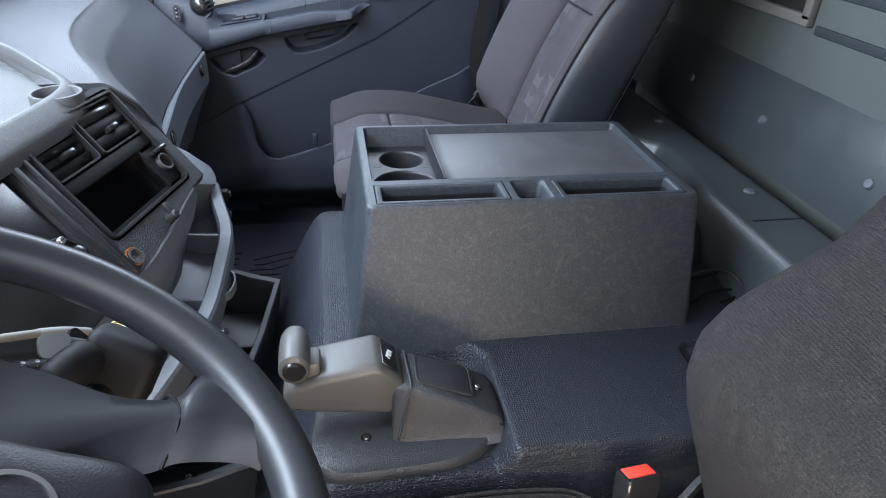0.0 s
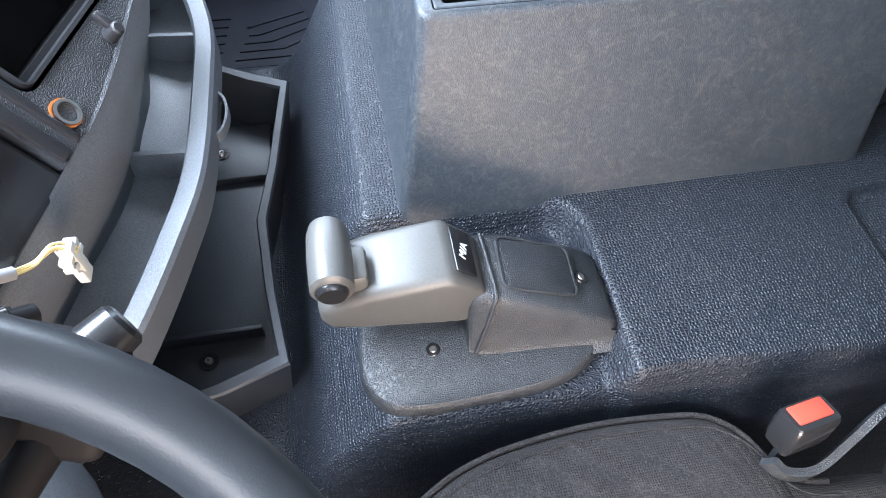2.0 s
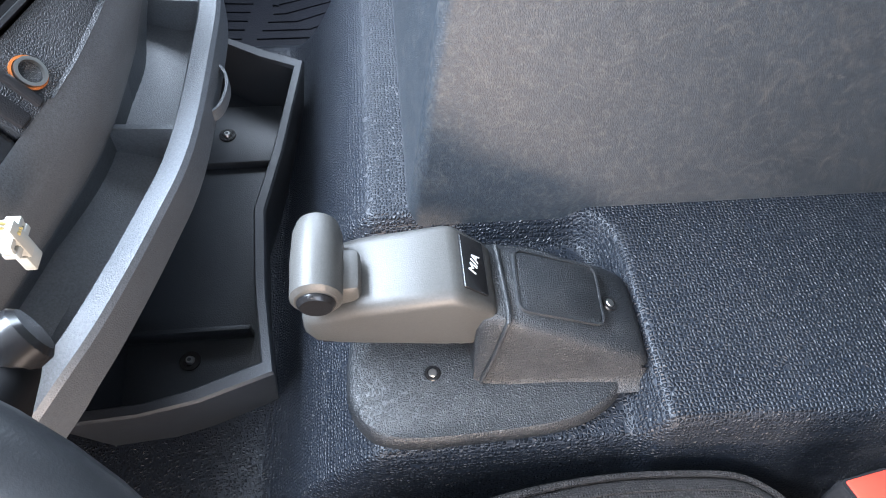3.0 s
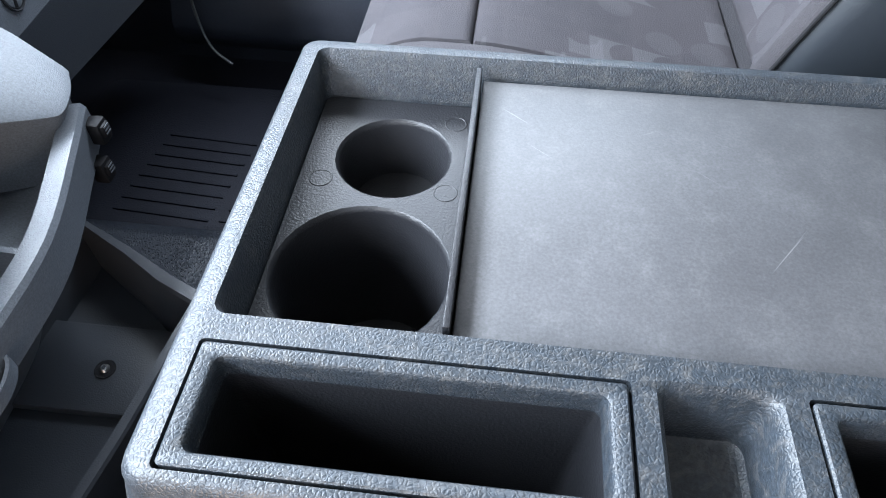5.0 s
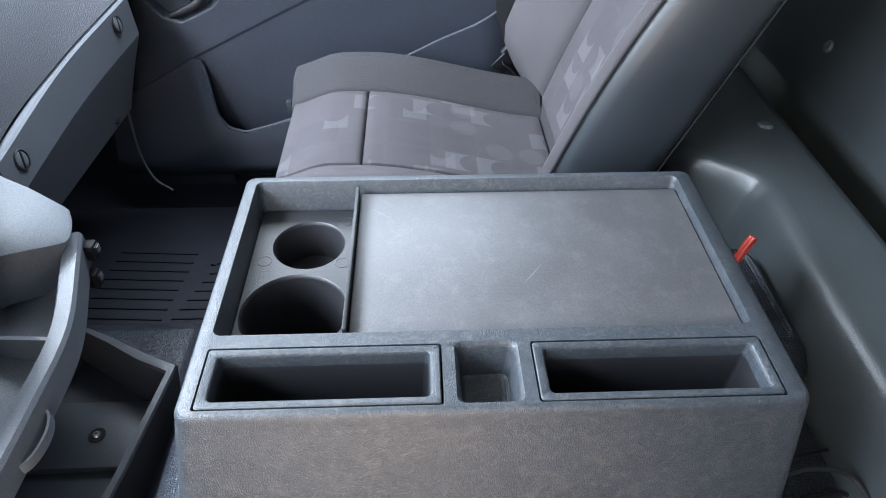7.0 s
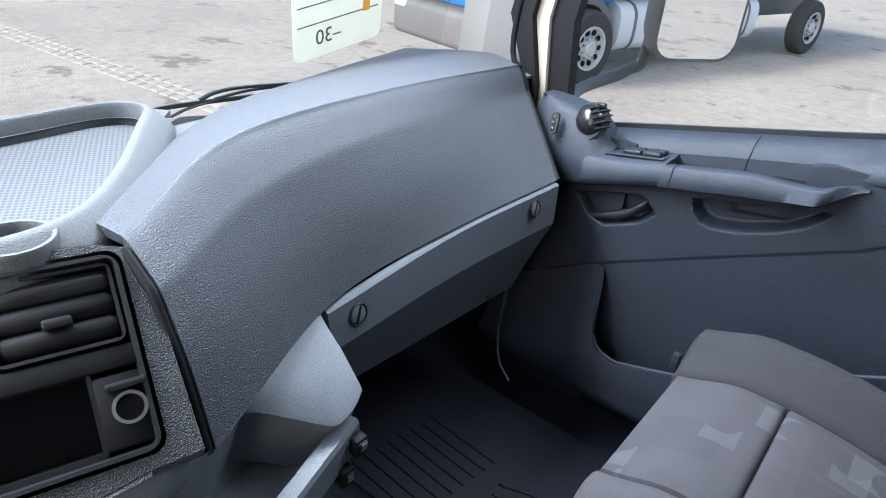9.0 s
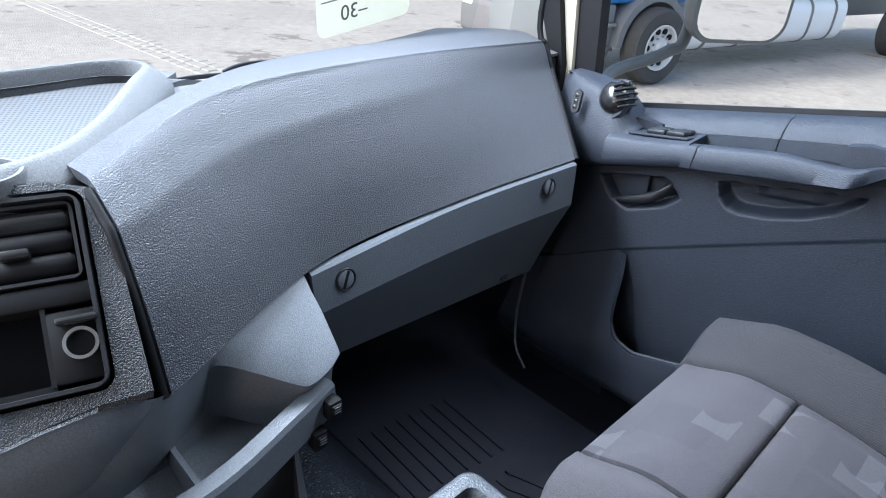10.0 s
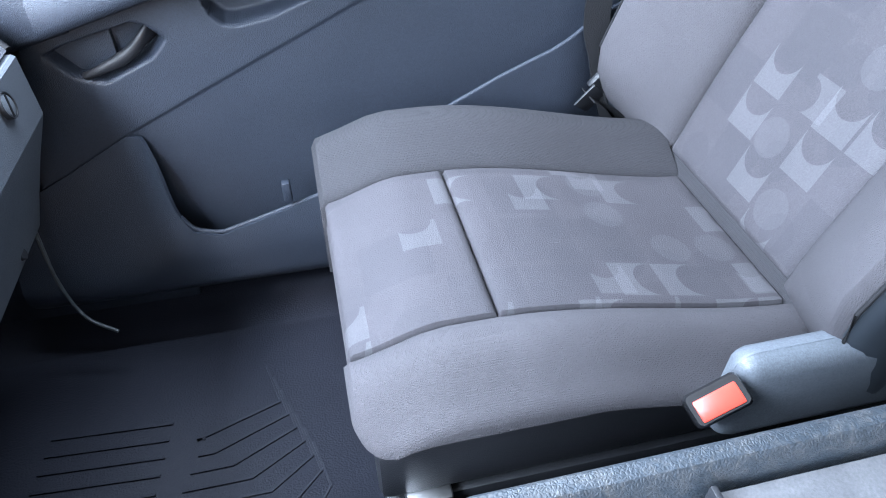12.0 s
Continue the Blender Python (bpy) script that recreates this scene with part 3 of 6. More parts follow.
# cover: wedge that falls to the rear
cov = []
for x, zt, yl, yr, zb, yb0, yb1 in ((0.116, 0.488, 0.797, 0.862, 0.408, 0.776, 0.885), (0.122, 0.497, 0.793, 0.866, 0.408, 0.772, 0.887), (0.142, 0.499, 0.789, 0.867, 0.408, 0.769, 0.888), (0.2, 0.475, 0.781, 0.868, 0.408, 0.767, 0.888), (0.25, 0.452, 0.774, 0.866, 0.410, 0.764, 0.885), (0.268, 0.443, 0.772, 0.862, 0.413, 0.763, 0.878), (0.276, 0.432, 0.774, 0.856, 0.413, 0.766, 0.87)):
    cov.append([(x, yb0 - 0.012, zb), (x, yb0 - 0.003, zb + 0.0045), (x, yb0 + 0.001, zb + 0.011), (x, lerp(yb0, yl - 0.003, 0.5), lerp(zb + 0.008, zt, 0.5)), (x, yl - 0.003, zt - 0.009), (x, yl - 0.001, zt - 0.003), (x, yl + 0.005, zt), (x, (yl + yr) / 2, zt + 0.001), (x, yr - 0.006, zt - 0.001), (x, yr + 0.004, zt - 0.01), (x, yb1, zb)])
part("cover", loft(cov), PLATE, lever, "worn black plastic cover", 50)
part("cover_edge", tube(curve_pts([(0.140, 0.865, 0.4985), (0.141, 0.83, 0.5005), (0.142, 0.793, 0.499), (0.139, 0.785, 0.488), (0.131, 0.777, 0.45), (0.122, 0.769, 0.418)], 5), 0.0022, 8), PLATE, lever, "raised edge of the cover")
bm = loft([rrect(-0.042, 0.042, -0.029, 0.029, 0.008, 0.0), rrect(-0.042, 0.042, -0.029, 0.029, 0.008, 0.0024), rrect(-0.0412, 0.0412, -0.0282, 0.0282, 0.0075, 0.003)])
part("cover_inset", moved(bm, pose(0.193, 0.828, 0.4785, 0, 22.2, -3)), PLATE, lever)
o0, o1 = rrect(-0.0445, 0.0445, -0.0315, 0.0315, 0.009, 0.0), rrect(-0.0425, 0.0425, -0.0295, 0.0295, 0.007, 0.0)
bm = loft([o0, [(x, y, 0.0036) for x, y, z in o0], [(x, y, 0.0036) for x, y, z in o1], o1], caps=(False, False))
part("inset_rim", moved(bm, pose(0.193, 0.828, 0.4789, 0, 22.2, -3)), PLATE, lever)
for p, n0 in (((0.079, 0.783, 0.414), (0, 0, 1)), ((0.245, 0.822, 0.4555), (0.38, 0, 0.925))):
    a, d = Vector(p), Vector(n0)
    sc = part("screw", rod(a, a + d * 0.0025, 0.0048, 0.004, 16, 0.0006), METAL, lever)
    part("recess", rod(a - d * 0.001, a + d * 0.0015, 0.0082, 0.0075, 18, 0.0005), GLOSS, lever)
# arm
arm = []
for x, zt, zb, yl, yr, r in ((-0.031, 0.484, 0.472, 0.812, 0.856, 0.005), (-0.029, 0.494, 0.466, 0.804, 0.864, 0.010), (-0.02, 0.506, 0.458, 0.798, 0.869, 0.013), (0.0, 0.514, 0.454, 0.796, 0.871, 0.014), (0.02, 0.522, 0.452, 0.795, 0.871, 0.014), (0.06, 0.530, 0.449, 0.793, 0.870, 0.014), (0.092, 0.536, 0.446, 0.792, 0.869, 0.013), (0.099, 0.534, 0.446, 0.792, 0.869, 0.013), (0.104, 0.530, 0.445, 0.792, 0.868, 0.012), (0.127, 0.509, 0.443, 0.794, 0.866, 0.010), (0.133, 0.500, 0.443, 0.796, 0.864, 0.008)):
    arm.append([(x, p[0], p[1]) for p in rrect(yl, yr, zb, zt, r, 0, 6)])
part("arm", loft(arm), LEVER, lever, "grey plastic lever arm", 50)
part("arm_seam", loft([[(x, 0.7935 + o, z), (x, 0.7935 + o, z + 0.0018), (x, 0.81, z + 0.0018), (x, 0.81, z)] for x, z, o in ((-0.015, 0.465, 0.004), (0.05, 0.462, 0.0015), (0.128, 0.459, 0.0015))]), BLACK, lever)
bm = block(-0.014, 0.014, -0.026, 0.026, 0, 0.003, 0.0012)
badge = part("badge", moved(bm, pose(0.1135, 0.831, 0.521, 0, 42, 0)), GLOSS, lever, "gloss black badge with white letters")
txt = bpy.data.curves.new("letters", "FONT")
txt.body, txt.size, txt.extrude, txt.align_x, txt.align_y = "M/A", 0.0125, 0.0003, "CENTER", "CENTER"
tob = new("letters", txt)
tob.data.materials.append(WHITE)
tob.parent = badge
tob.matrix_world = pose(0.1157, 0.831, 0.5235, 0, 42, 0) @ pose(0, 0, 0, 0, 0, 70)
# knob: a drum with a black button at its end
knob = loft([[(-0.012 + r * math.cos(a), y, 0.536 + 1.15 * r * math.sin(a)) for a in steps(0, 2 * math.pi, 28)[:-1]] for y, r in ((0.796, 0.017), (0.799, 0.0205), (0.83, 0.0215), (0.858, 0.0205), (0.868, 0.0175), (0.872, 0.011))])
part("knob", knob, LEVER, lever, "rounded grey knob")
part("neck", block(0.0, 0.022, 0.805, 0.845, 0.49, 0.538, 0.006), LEVER, lever)
part("button", rod((-0.012, 0.797, 0.536), (-0.012, 0.791, 0.536), 0.0155, 0.0145, 24, 0.002), GLOSS, lever, "round black button")

# ---- lower storage tray ----
tray = thing("floor_tray", "open black plastic storage tray at the foot of the dash", "tray")
outer = [(-0.22, 0.795), (-0.16, 0.806), (-0.084, 0.832), (-0.098, 0.93), (-0.107, 1.05), (-0.09, 1.15), (-0.068, 1.328), (-0.12, 1.352), (-0.184, 1.386), (-0.3, 1.44), (-0.32, 1.1), (-0.3, 0.79)]
loop = [(x, y) for x, y in outer]
mx, my = -0.2, 1.09
shrink = lambda d: [(x + (d if x < mx else -d) * min(1, abs(x - mx) / 0.06), y + (d if y < my else -d) * min(1, abs(y - my) / 0.15)) for x, y in loop]
tr = []
for z, d in ((0.20, 0.018), (0.24, 0.012), (0.318, 0.001), (0.326, 0.0), (0.330, 0.002), (0.330, 0.0125), (0.326, 0.015), (0.245, 0.023), (0.238, 0.026)):
    tr.append([(x, y, z) for x, y in shrink(d)])
part("tub", loft(tr), TRAY, tray, "", 30)
part("platform", block(-0.29, -0.112, 1.202, 1.318, 0.236, 0.252, 0.003), TRAY, tray, "raised end of the tray floor")
for y in (0.925,):
    part("rib", block(-0.29, -0.13, y - 0.003, y + 0.003, 0.236, 0.262, 0.001), TRAY, tray)
for x, y, z in ((-0.190, 1.256, 0.252), (-0.204, 0.895, 0.238)):
    part("washer", rod((x, y, z - 0.001), (x, y, z + 0.002), 0.0125, n=20), GLOSS, tray)
    part("screw", rod((x, y, z + 0.0015), (x, y, z + 0.006), 0.0062, 0.005, 16, 0.001), METAL, tray)
    part("screw_recess", rod((x, y, z + 0.0055), (x, y, z + 0.0063), 0.0026, n=6), TRAY, tray)

# ---- dash shelf ----
shelf = thing("dash_shelf", "grey curved open shelf with ribs under the centre dash", "shelf")
RIM = curve_pts([(-0.196, 1.425, 0.516), (-0.180, 1.365, 0.508), (-0.153, 1.256, 0.5), (-0.149, 1.144, 0.5), (-0.153, 1.005, 0.5), (-0.172, 0.915, 0.5), (-0.2, 0.825, 0.497), (-0.228, 0.775, 0.485), (-0.262, 0.735, 0.46)], 5)
part("rim", sweep(RIM, [(0.0135, -0.05), (0.014, -0.006), (0.010, 0.0), (-0.009, 0.0), (-0.0125, -0.006), (-0.0105, -0.05)]), TRIM, shelf, "smooth grey rim", 30)
INNER = curve_pts([(-0.29, 1.40, 0.5), (-0.262, 1.333, 0.5), (-0.232, 1.24, 0.5), (-0.226, 1.15, 0.5), (-0.228, 1.026, 0.5), (-0.25, 0.928, 0.5), (-0.276, 0.885, 0.5), (-0.3, 0.83, 0.49), (-0.33, 0.76, 0.48)], 5)
part("tray_floor", loft([[(r.x, r.y, r.z - 0.047), ((r.x + q.x) / 2, q.y, r.z - 0.05), (q.x - 0.005, q.y, q.z - 0.035), (q.x - 0.02, q.y, q.z + 0.01)] for r, q in zip(RIM, INNER)], closed=False), TRIM, shelf)
for y, x0, x1 in ((1.035, -0.238, -0.158), (1.245, -0.242, -0.16)):
    part("rib", loft([[(x0, y - 0.003, 0.452), (x1, y - 0.003, 0.452), (x1, y - 0.003, 0.492), (x0, y - 0.003, 0.498)], [(x0, y + 0.003, 0.452), (x1, y + 0.003, 0.452), (x1, y + 0.003, 0.492), (x0, y + 0.003, 0.498)]]), TRIM, shelf)
# skirt below the rim, towards the bulkhead
part("skirt", loft([[(r.x + 0.006, r.y, r.z - 0.045), (r.x - 0.05, r.y, 0.40), (r.x - 0.11, r.y, 0.30), (r.x - 0.15, r.y, 0.2)] for r in RIM[2:]], closed=False), TRIM, shelf)
# lip between dash and shelf, with the raised pod at the passenger end
BAND = [
    ((-0.292, 1.460, 0.606), (-0.199, 1.448, 0.540)), ((-0.290, 1.452, 0.606), (-0.189, 1.426, 0.533)), ((-0.285, 1.437, 0.604), (-0.184, 1.397, 0.529)),
    ((-0.279, 1.41, 0.601), (-0.191, 1.381, 0.533)), ((-0.272, 1.378, 0.598), (-0.215, 1.349, 0.550)), ((-0.262, 1.345, 0.595), (-0.237, 1.318, 0.565)),
    ((-0.240, 1.31, 0.594), (-0.247, 1.293, 0.567)), ((-0.212, 1.27, 0.595), (-0.241, 1.262, 0.558)), ((-0.190, 1.235, 0.601), (-0.225, 1.225, 0.537)),
    ((-0.182, 1.195, 0.618), (-0.213, 1.165, 0.518)), ((-0.190, 1.13, 0.618), (-0.213, 1.10, 0.512)), ((-0.212, 1.011, 0.600), (-0.221, 1.0, 0.507)),
    ((-0.238, 0.92, 0.594), (-0.25, 0.91, 0.497)), ((-0.268, 0.84, 0.585), (-0.285, 0.83, 0.485)), ((-0.31, 0.76, 0.575), (-0.33, 0.75, 0.47)), ((-0.37, 0.68, 0.565), (-0.39, 0.67, 0.455))]
UP, LOW = curve_pts([u for u, w in BAND], 5), curve_pts([w for u, w in BAND], 5)
lips = []
for u, w in zip(UP, LOW):
    d = (u - w).normalized()
    k = smooth(1.26, 1.18, u.y)
    lips.append([u, lerp(u, w, 0.22) + Vector((0.009, -0.002, 0.003)) * k, lerp(u, w, 0.5) + Vector((0.002, 0, 0.003)) + Vector((0.008, -0.002, 0)) * k, w + d * 0.008 + Vector((0.001, 0, 0.0015)), w, w + Vector((-0.003, -0.001, -0.007)), w + Vector((-0.012, -0.002, -0.02)), w + Vector((-0.018, -0.004, -0.085)), u + Vector((-0.03, 0, -0.1))])
part("lip", loft(lips), TRIM, shelf, "grey band with a raised pod at its end", 40)
for k, (dy, dz) in enumerate(((0.0, 0.0), (-0.022, -0.036))):
    so = part("socket", block(-0.184, -0.166, 1.408 + dy, 1.428 + dy, 0.474 + dz, 0.502 + dz, 0.004), MATTE, shelf, "small black rocker button block")
    part("rocker", block(-0.168, -0.163, 1.411 + dy, 1.425 + dy, 0.484 + dz, 0.498 + dz, 0.002), MATTE, so)
    for q in (0.487, 0.491, 0.495):
        part("print_bar", block(-0.1632, -0.1626, 1.4135 + dy, 1.4225 + dy, q + dz, q + 0.0016 + dz), TRIM, so)
loop3 = curve_pts([(-0.16, 1.16, 0.47), (-0.135, 1.15, 0.468), (-0.127, 1.12, 0.466), (-0.135, 1.085, 0.466), (-0.16, 1.075, 0.468)], 5)
part("loop_handle", sweep(loop3, [(0.0016, -0.012), (0.0016, 0.003), (-0.0016, 0.003), (-0.0016, -0.012)]), TRIM, shelf, "grey loop handle")

# ---- centre fascia ----
fascia = thing("centre_dash", "dark grey centre dash fascia with vents, slot and sockets", "dashboard")
FM = Matrix(((0.297, -0.604, 0.739, -0.275), (0.955, 0.188, -0.230, 1.08), (0.0, 0.774, 0.633, 0.70), (0, 0, 0, 1)))
FP = lambda a, b, c=0.0: FM @ Vector((a, b, c))
ring2 = lambda c, r0, r1, z0, z1: loft([disc(c, r0, z0, 32), disc(c, r0, z1 - 0.001, 32), disc(c, r0 - 0.001, z1, 32), disc(c, r1, z1, 32), disc(c, r1, z0, 32)], caps=(True, True))
# shell with holes for the bezel
shell = [(0.158, 0.05), (0.153, 0.082), (0.142, 0.105), (0.11, 0.114), (-0.1, 0.116), (-0.130, 0.116), (-0.134, -0.134), (-0.093, -0.133), (-0.052, -0.129), (-0.002, -0.122), (0.035, -0.114), (0.078, -0.102), (0.12, -0.094), (0.166, -0.092)]
hole = [p[:2] for p in rrect(-0.092, 0.138, -0.082, 0.105, 0.014, 0)]
bm = plate([(a, b, 0) for a, b in shell], [[(a, b, 0) for a, b in hole]])
loft([[(a, b, 0) for a, b in shell], [(a, b, -0.15) for a, b in shell]], caps=(False, True), bm=bm)
bmesh.ops.remove_doubles(bm, verts=bm.verts, dist=1e-5)
part("shell", moved(bm, FM), SHELL, fascia, "grained dark fascia shell", 30)
foot = [FP(a, b, -0.001) for a, b in shell[7:]]
near_lip = [min(UP, key=lambda u: abs(u.y - p.y)) for p in foot]
part("fascia_foot", loft([[p, lerp(p, q, 0.5) + Vector((0.004, 0, 0)), q + Vector((-0.004, 0, 0.002)), q + Vector((-0.012, 0, -0.01))] for p, q in zip(foot, near_lip)], closed=False), SHELL, fascia, "rounded lower edge of the fascia")


def frame_bar(a0, a1, b0, b1, w, c0, c1, r=0.008):
    """A rounded picture-frame bar in the fascia's plane."""
    o0, i0 = rrect(a0, a1, b0, b1, r, c0), rrect(a0 + w, a1 - w, b0 + w, b1 - w, max(r - w, 0.002), c0)
    o1, i1 = rrect(a0 + w * 0.3, a1 - w * 0.3, b0 + w * 0.3, b1 - w * 0.3, r, c1), rrect(a0 + w * 0.8, a1 - w * 0.8, b0 + w * 0.8, b1 - w * 0.8, max(r - w, 0.002), c1)
    bm = loft([o0, o1, i1, i0], caps=(False, False))
    return moved(bm, FM)


part("bezel", frame_bar(-0.09, 0.136, -0.08, 0.103, 0.007, -0.012, 0.004, 0.013), BLACK, fascia, "black bezel ring")
part("bezel_back", moved(block(-0.085, 0.132, -0.076, 0.1, -0.10, -0.085), FM), MATTE, fascia)
part("cross_bar", moved(block(-0.084, 0.134, 0.000, 0.020, -0.05, -0.004, 0.003), FM), MATTE, fascia)
for a0, a1 in ((-0.082, 0.020), (0.026, 0.129)):
    v = part("air_vent", frame_bar(a0, a1, 0.021, 0.097, 0.006, -0.035, -0.002, 0.008), BLACK, fascia, "black louvred air vent")
    for b in (0.032, 0.053, 0.074) if a0 > 0 else ():
        part("louvre", moved(loft([[(x, 0.011 * math.cos(q) * k, 0.009 * math.sin(q) * k) for q in steps(0, 2 * math.pi, 12)[:-1]] for x, k in ((a0 + 0.006, 0.7), (a0 + 0.010, 1), (a1 - 0.010, 1), (a1 - 0.006, 0.7))]), FM @ pose(0, b + 0.006, -0.012, 20, 0, 0)), GLOSS if b > 0.07 else MATTE, v)
    for b in (0.034, 0.048, 0.062, 0.076, 0.089) if a0 < 0 else ():
        part("louvre", moved(block(a0 + 0.006, a1 - 0.006, -0.009, 0.009, -0.0012, 0.0012, 0.0008), FM @ pose(0, b, -0.014, 35 if a0 < 0 else 60, 0, 0)), BLACK if a0 > 0 else GLOSS, v)
    part("vent_tab", moved(block((a0 + a1) / 2 - 0.012, (a0 + a1) / 2 + 0.012, 0.046, 0.055, -0.012, 0.006, 0.003), FM), GLOSS, v)
part("slot_floor", moved(block(-0.082, 0.092, -0.074, -0.068, -0.085, -0.008), FM), MATTE, fascia)
part("slot_wall", moved(block(0.088, 0.092, -0.07, 0.0, -0.085, -0.006), FM), MATTE, fascia)
sp = part("socket_plate", moved(block(0.088, 0.134, -0.07, -0.004, -0.03, -0.006, 0.004), FM), MATTE, fascia)
ring = lambda a, b, r0, r1, c0, c1: moved(loft([disc((a, b), r0, c0, 28), disc((a, b), r0, c1, 28), disc((a, b), r1, c1, 28), disc((a, b), r1, c1 - 0.02, 28)], caps=(True, True)), FM)
part("socket_ring", ring(0.116, -0.036, 0.0145, 0.0115, -0.008, 0.001), METAL, sp, "bright metal socket ring")
part("socket_lid", moved(block(0.099, 0.133, -0.019, -0.012, -0.006, 0.012, 0.003), FM), GLOSS, sp)
li = part("lighter_ring", ring(-0.085, -0.111, 0.0145, 0.0126, -0.004, 0.002), ORANGE, fascia, "orange ring round a lighter socket")
part("lighter_socket", ring(-0.084, -0.1115, 0.0125, 0.0096, -0.002, 0.0045), METAL, li, "bright metal lighter socket")
part("lighter_hole", moved(rod((-0.084, -0.1115, -0.0157), (-0.084, -0.1115, -0.006), 0.0094, n=24), FM), GLOSS, li)
hk = part("hook", moved(rod((0.022, -0.106, 0), (0.022, -0.106, 0.02), 0.0085, 0.007, 18, 0.002), FM), FASCIA, fascia, "small grey coat hook")
part("hook_tip", moved(block(0.018, 0.027, -0.107, -0.082, 0.008, 0.018, 0.004), FM), FASCIA, hk)
for a, w in ((-0.101, 0.0045), (-0.1225, 0.0075)):
    part("strip", moved(block(a - w, a + w, -0.132, 0.118, -0.01, 0.004, 0.003), FM), FASCIA, fascia)
# cluster side panel with the round light switch
part("cluster_panel", moved(block(-0.5, -0.1355, -0.142, 0.12, -0.12, -0.003, 0.01), FM), GLOSS, fascia, "gloss black instrument panel side")
lsw = part("light_switch", moved(loft([disc((-0.168, -0.056), 0.031, -0.004, 40), disc((-0.168, -0.056), 0.031, 0.001, 40), disc((-0.168, -0.056), 0.0295, 0.003, 40), disc((-0.168, -0.056), 0.027, 0.003, 40), disc((-0.168, -0.056), 0.026, 0.0, 40)]), FM), BLACK, fascia, "round black light switch")
part("switch_dial", moved(loft([disc((-0.156, -0.062), 0.0135, -0.001, 28), disc((-0.156, -0.062), 0.0135, 0.008, 28), disc((-0.156, -0.062), 0.012, 0.012, 28), disc((-0.156, -0.062), 0.007, 0.0145, 28)]), FM), GLOSS, lsw)
for a, b in ((-0.157, -0.034), (-0.163, -0.083)):
    sc = part("switch_screw", moved(rod((a, b, 0.0), (a, b, 0.009), 0.0058, 0.005, 14, 0.001), FM), METAL, lsw)
    part("screw_slot", moved(block(a - 0.004, a + 0.004, b - 0.0007, b + 0.0007, 0.0088, 0.0094), FM), BLACK, sc)
# upper dash: top deck with the speaker tray
deck = [(-0.67, 0.1), (-0.67, 1.36), (-0.655, 1.43), (-0.61, 1.465), (-0.55, 1.405), (-0.44, 1.298), (-0.385, 1.238), (-0.362, 1.2), (-0.352, 1.1), (-0.38, 0.92), (-0.405, 0.75), (-0.43, 0.1)]
DECK = 0.806
deck_z = lambda x: DECK - 0.024 * smooth(-0.52, -0.36, x)
tray_loop = curve_pts([(-0.585, 0.5, 0), (-0.59, 1.0, 0), (-0.598, 1.25, 0), (-0.602, 1.35, 0), (-0.585, 1.395, 0), (-0.55, 1.402, 0), (-0.497, 1.365, 0), (-0.42, 1.298, 0), (-0.356, 1.218, 0), (-0.346, 1.14, 0), (-0.375, 1.0, 0), (-0.41, 0.8, 0), (-0.425, 0.5, 0)], 5)
inner = []
for p in tray_loop:
    c = Vector((-0.50, min(max(p.y, 0.55), 1.27), 0))
    q = p + (c - p).normalized() * 0.012
    inner.append((q.x, q.y, deck_z(q.x)))
part("apron", thick(sheet(lambda u, v: (lerp(-0.65, -0.91, u), v, 0.798 - 0.14 * u ** 0.8), steps(0, 1, 8), steps(0.1, 1.42, 40)), 0.006), DECKMAT, fascia)
bm = plate([(x, y, deck_z(x) - 0.014) for x, y in deck], [[(x, y, deck_z(x) - 0.002) for x, y, z in inner]])
loft([[(x, y, deck_z(x) - 0.014) for x, y in deck], [(x, y, deck_z(x) - 0.04) for x, y in deck]], caps=(False, False), bm=bm)
bmesh.ops.remove_doubles(bm, verts=bm.verts, dist=1e-5)
part("deck_corner", thick(sheet(lambda x, y: (x, y, 0.783 - 0.34 * max(-0.57 - x, 0) - 0.02 * smooth(-0.5, -0.4, x)), steps(-0.91, -0.46, 12), steps(1.28, 2.2, 20)), 0.006), DECKMAT, fascia, "pale dash surface at the foot of the windscreen")
part("top_deck", bm, DECKMAT, fascia, "pale grey dash top", 30)
part("tray_lip", sweep([(p.x, p.y, deck_z(p.x)) for p in tray_loop], [(-q, r) for q, r in ((-0.006, -0.024), (-0.006, 0.013), (-0.004, 0.016), (0.002, 0.016), (0.006, 0.013), (0.014, 0.006), (0.024, -0.004), (0.030, -0.012), (0.030, -0.03))][::-1]), DECKMAT, fascia, "raised tray lip", 50)

slope_top = curve_pts([(-0.585, 1.44, 0.79), (-0.545, 1.415, 0.803), (-0.488, 1.385, 0.803), (-0.415, 1.308, 0.793), (-0.362, 1.236, 0.785)], 6)
slope_low = curve_pts([(-0.70, 1.60, 0.738), (-0.625, 1.50, 0.766), (-0.532, 1.395, 0.779), (-0.438, 1.305, 0.774), (-0.380, 1.25, 0.768)], 6)
part("deck_slope", thick(loft([[a, lerp(a, b, 0.5) + Vector((0, 0, 0.002)), b, b + Vector((-0.002, 0.004, -0.02))] for a, b in zip(slope_top, slope_low)], closed=False), 0.004), DECKMAT, fascia)
GRILLE = material("perforated_grille", (0.034, 0.037, 0.041), 0.6, blotch=0.08)
gn, gl = GRILLE.node_tree.nodes, GRILLE.node_tree.links
gc, gm, gd, gs, gx = (gn.new("ShaderNode" + k) for k in ("TexCoord", "Mapping", "TexVoronoi", "MapRange", "Mix"))
gm.inputs["Scale"].default_value = (1, 1, 0)
gm.inputs["Rotation"].default_value = (0, 0, radians(30))
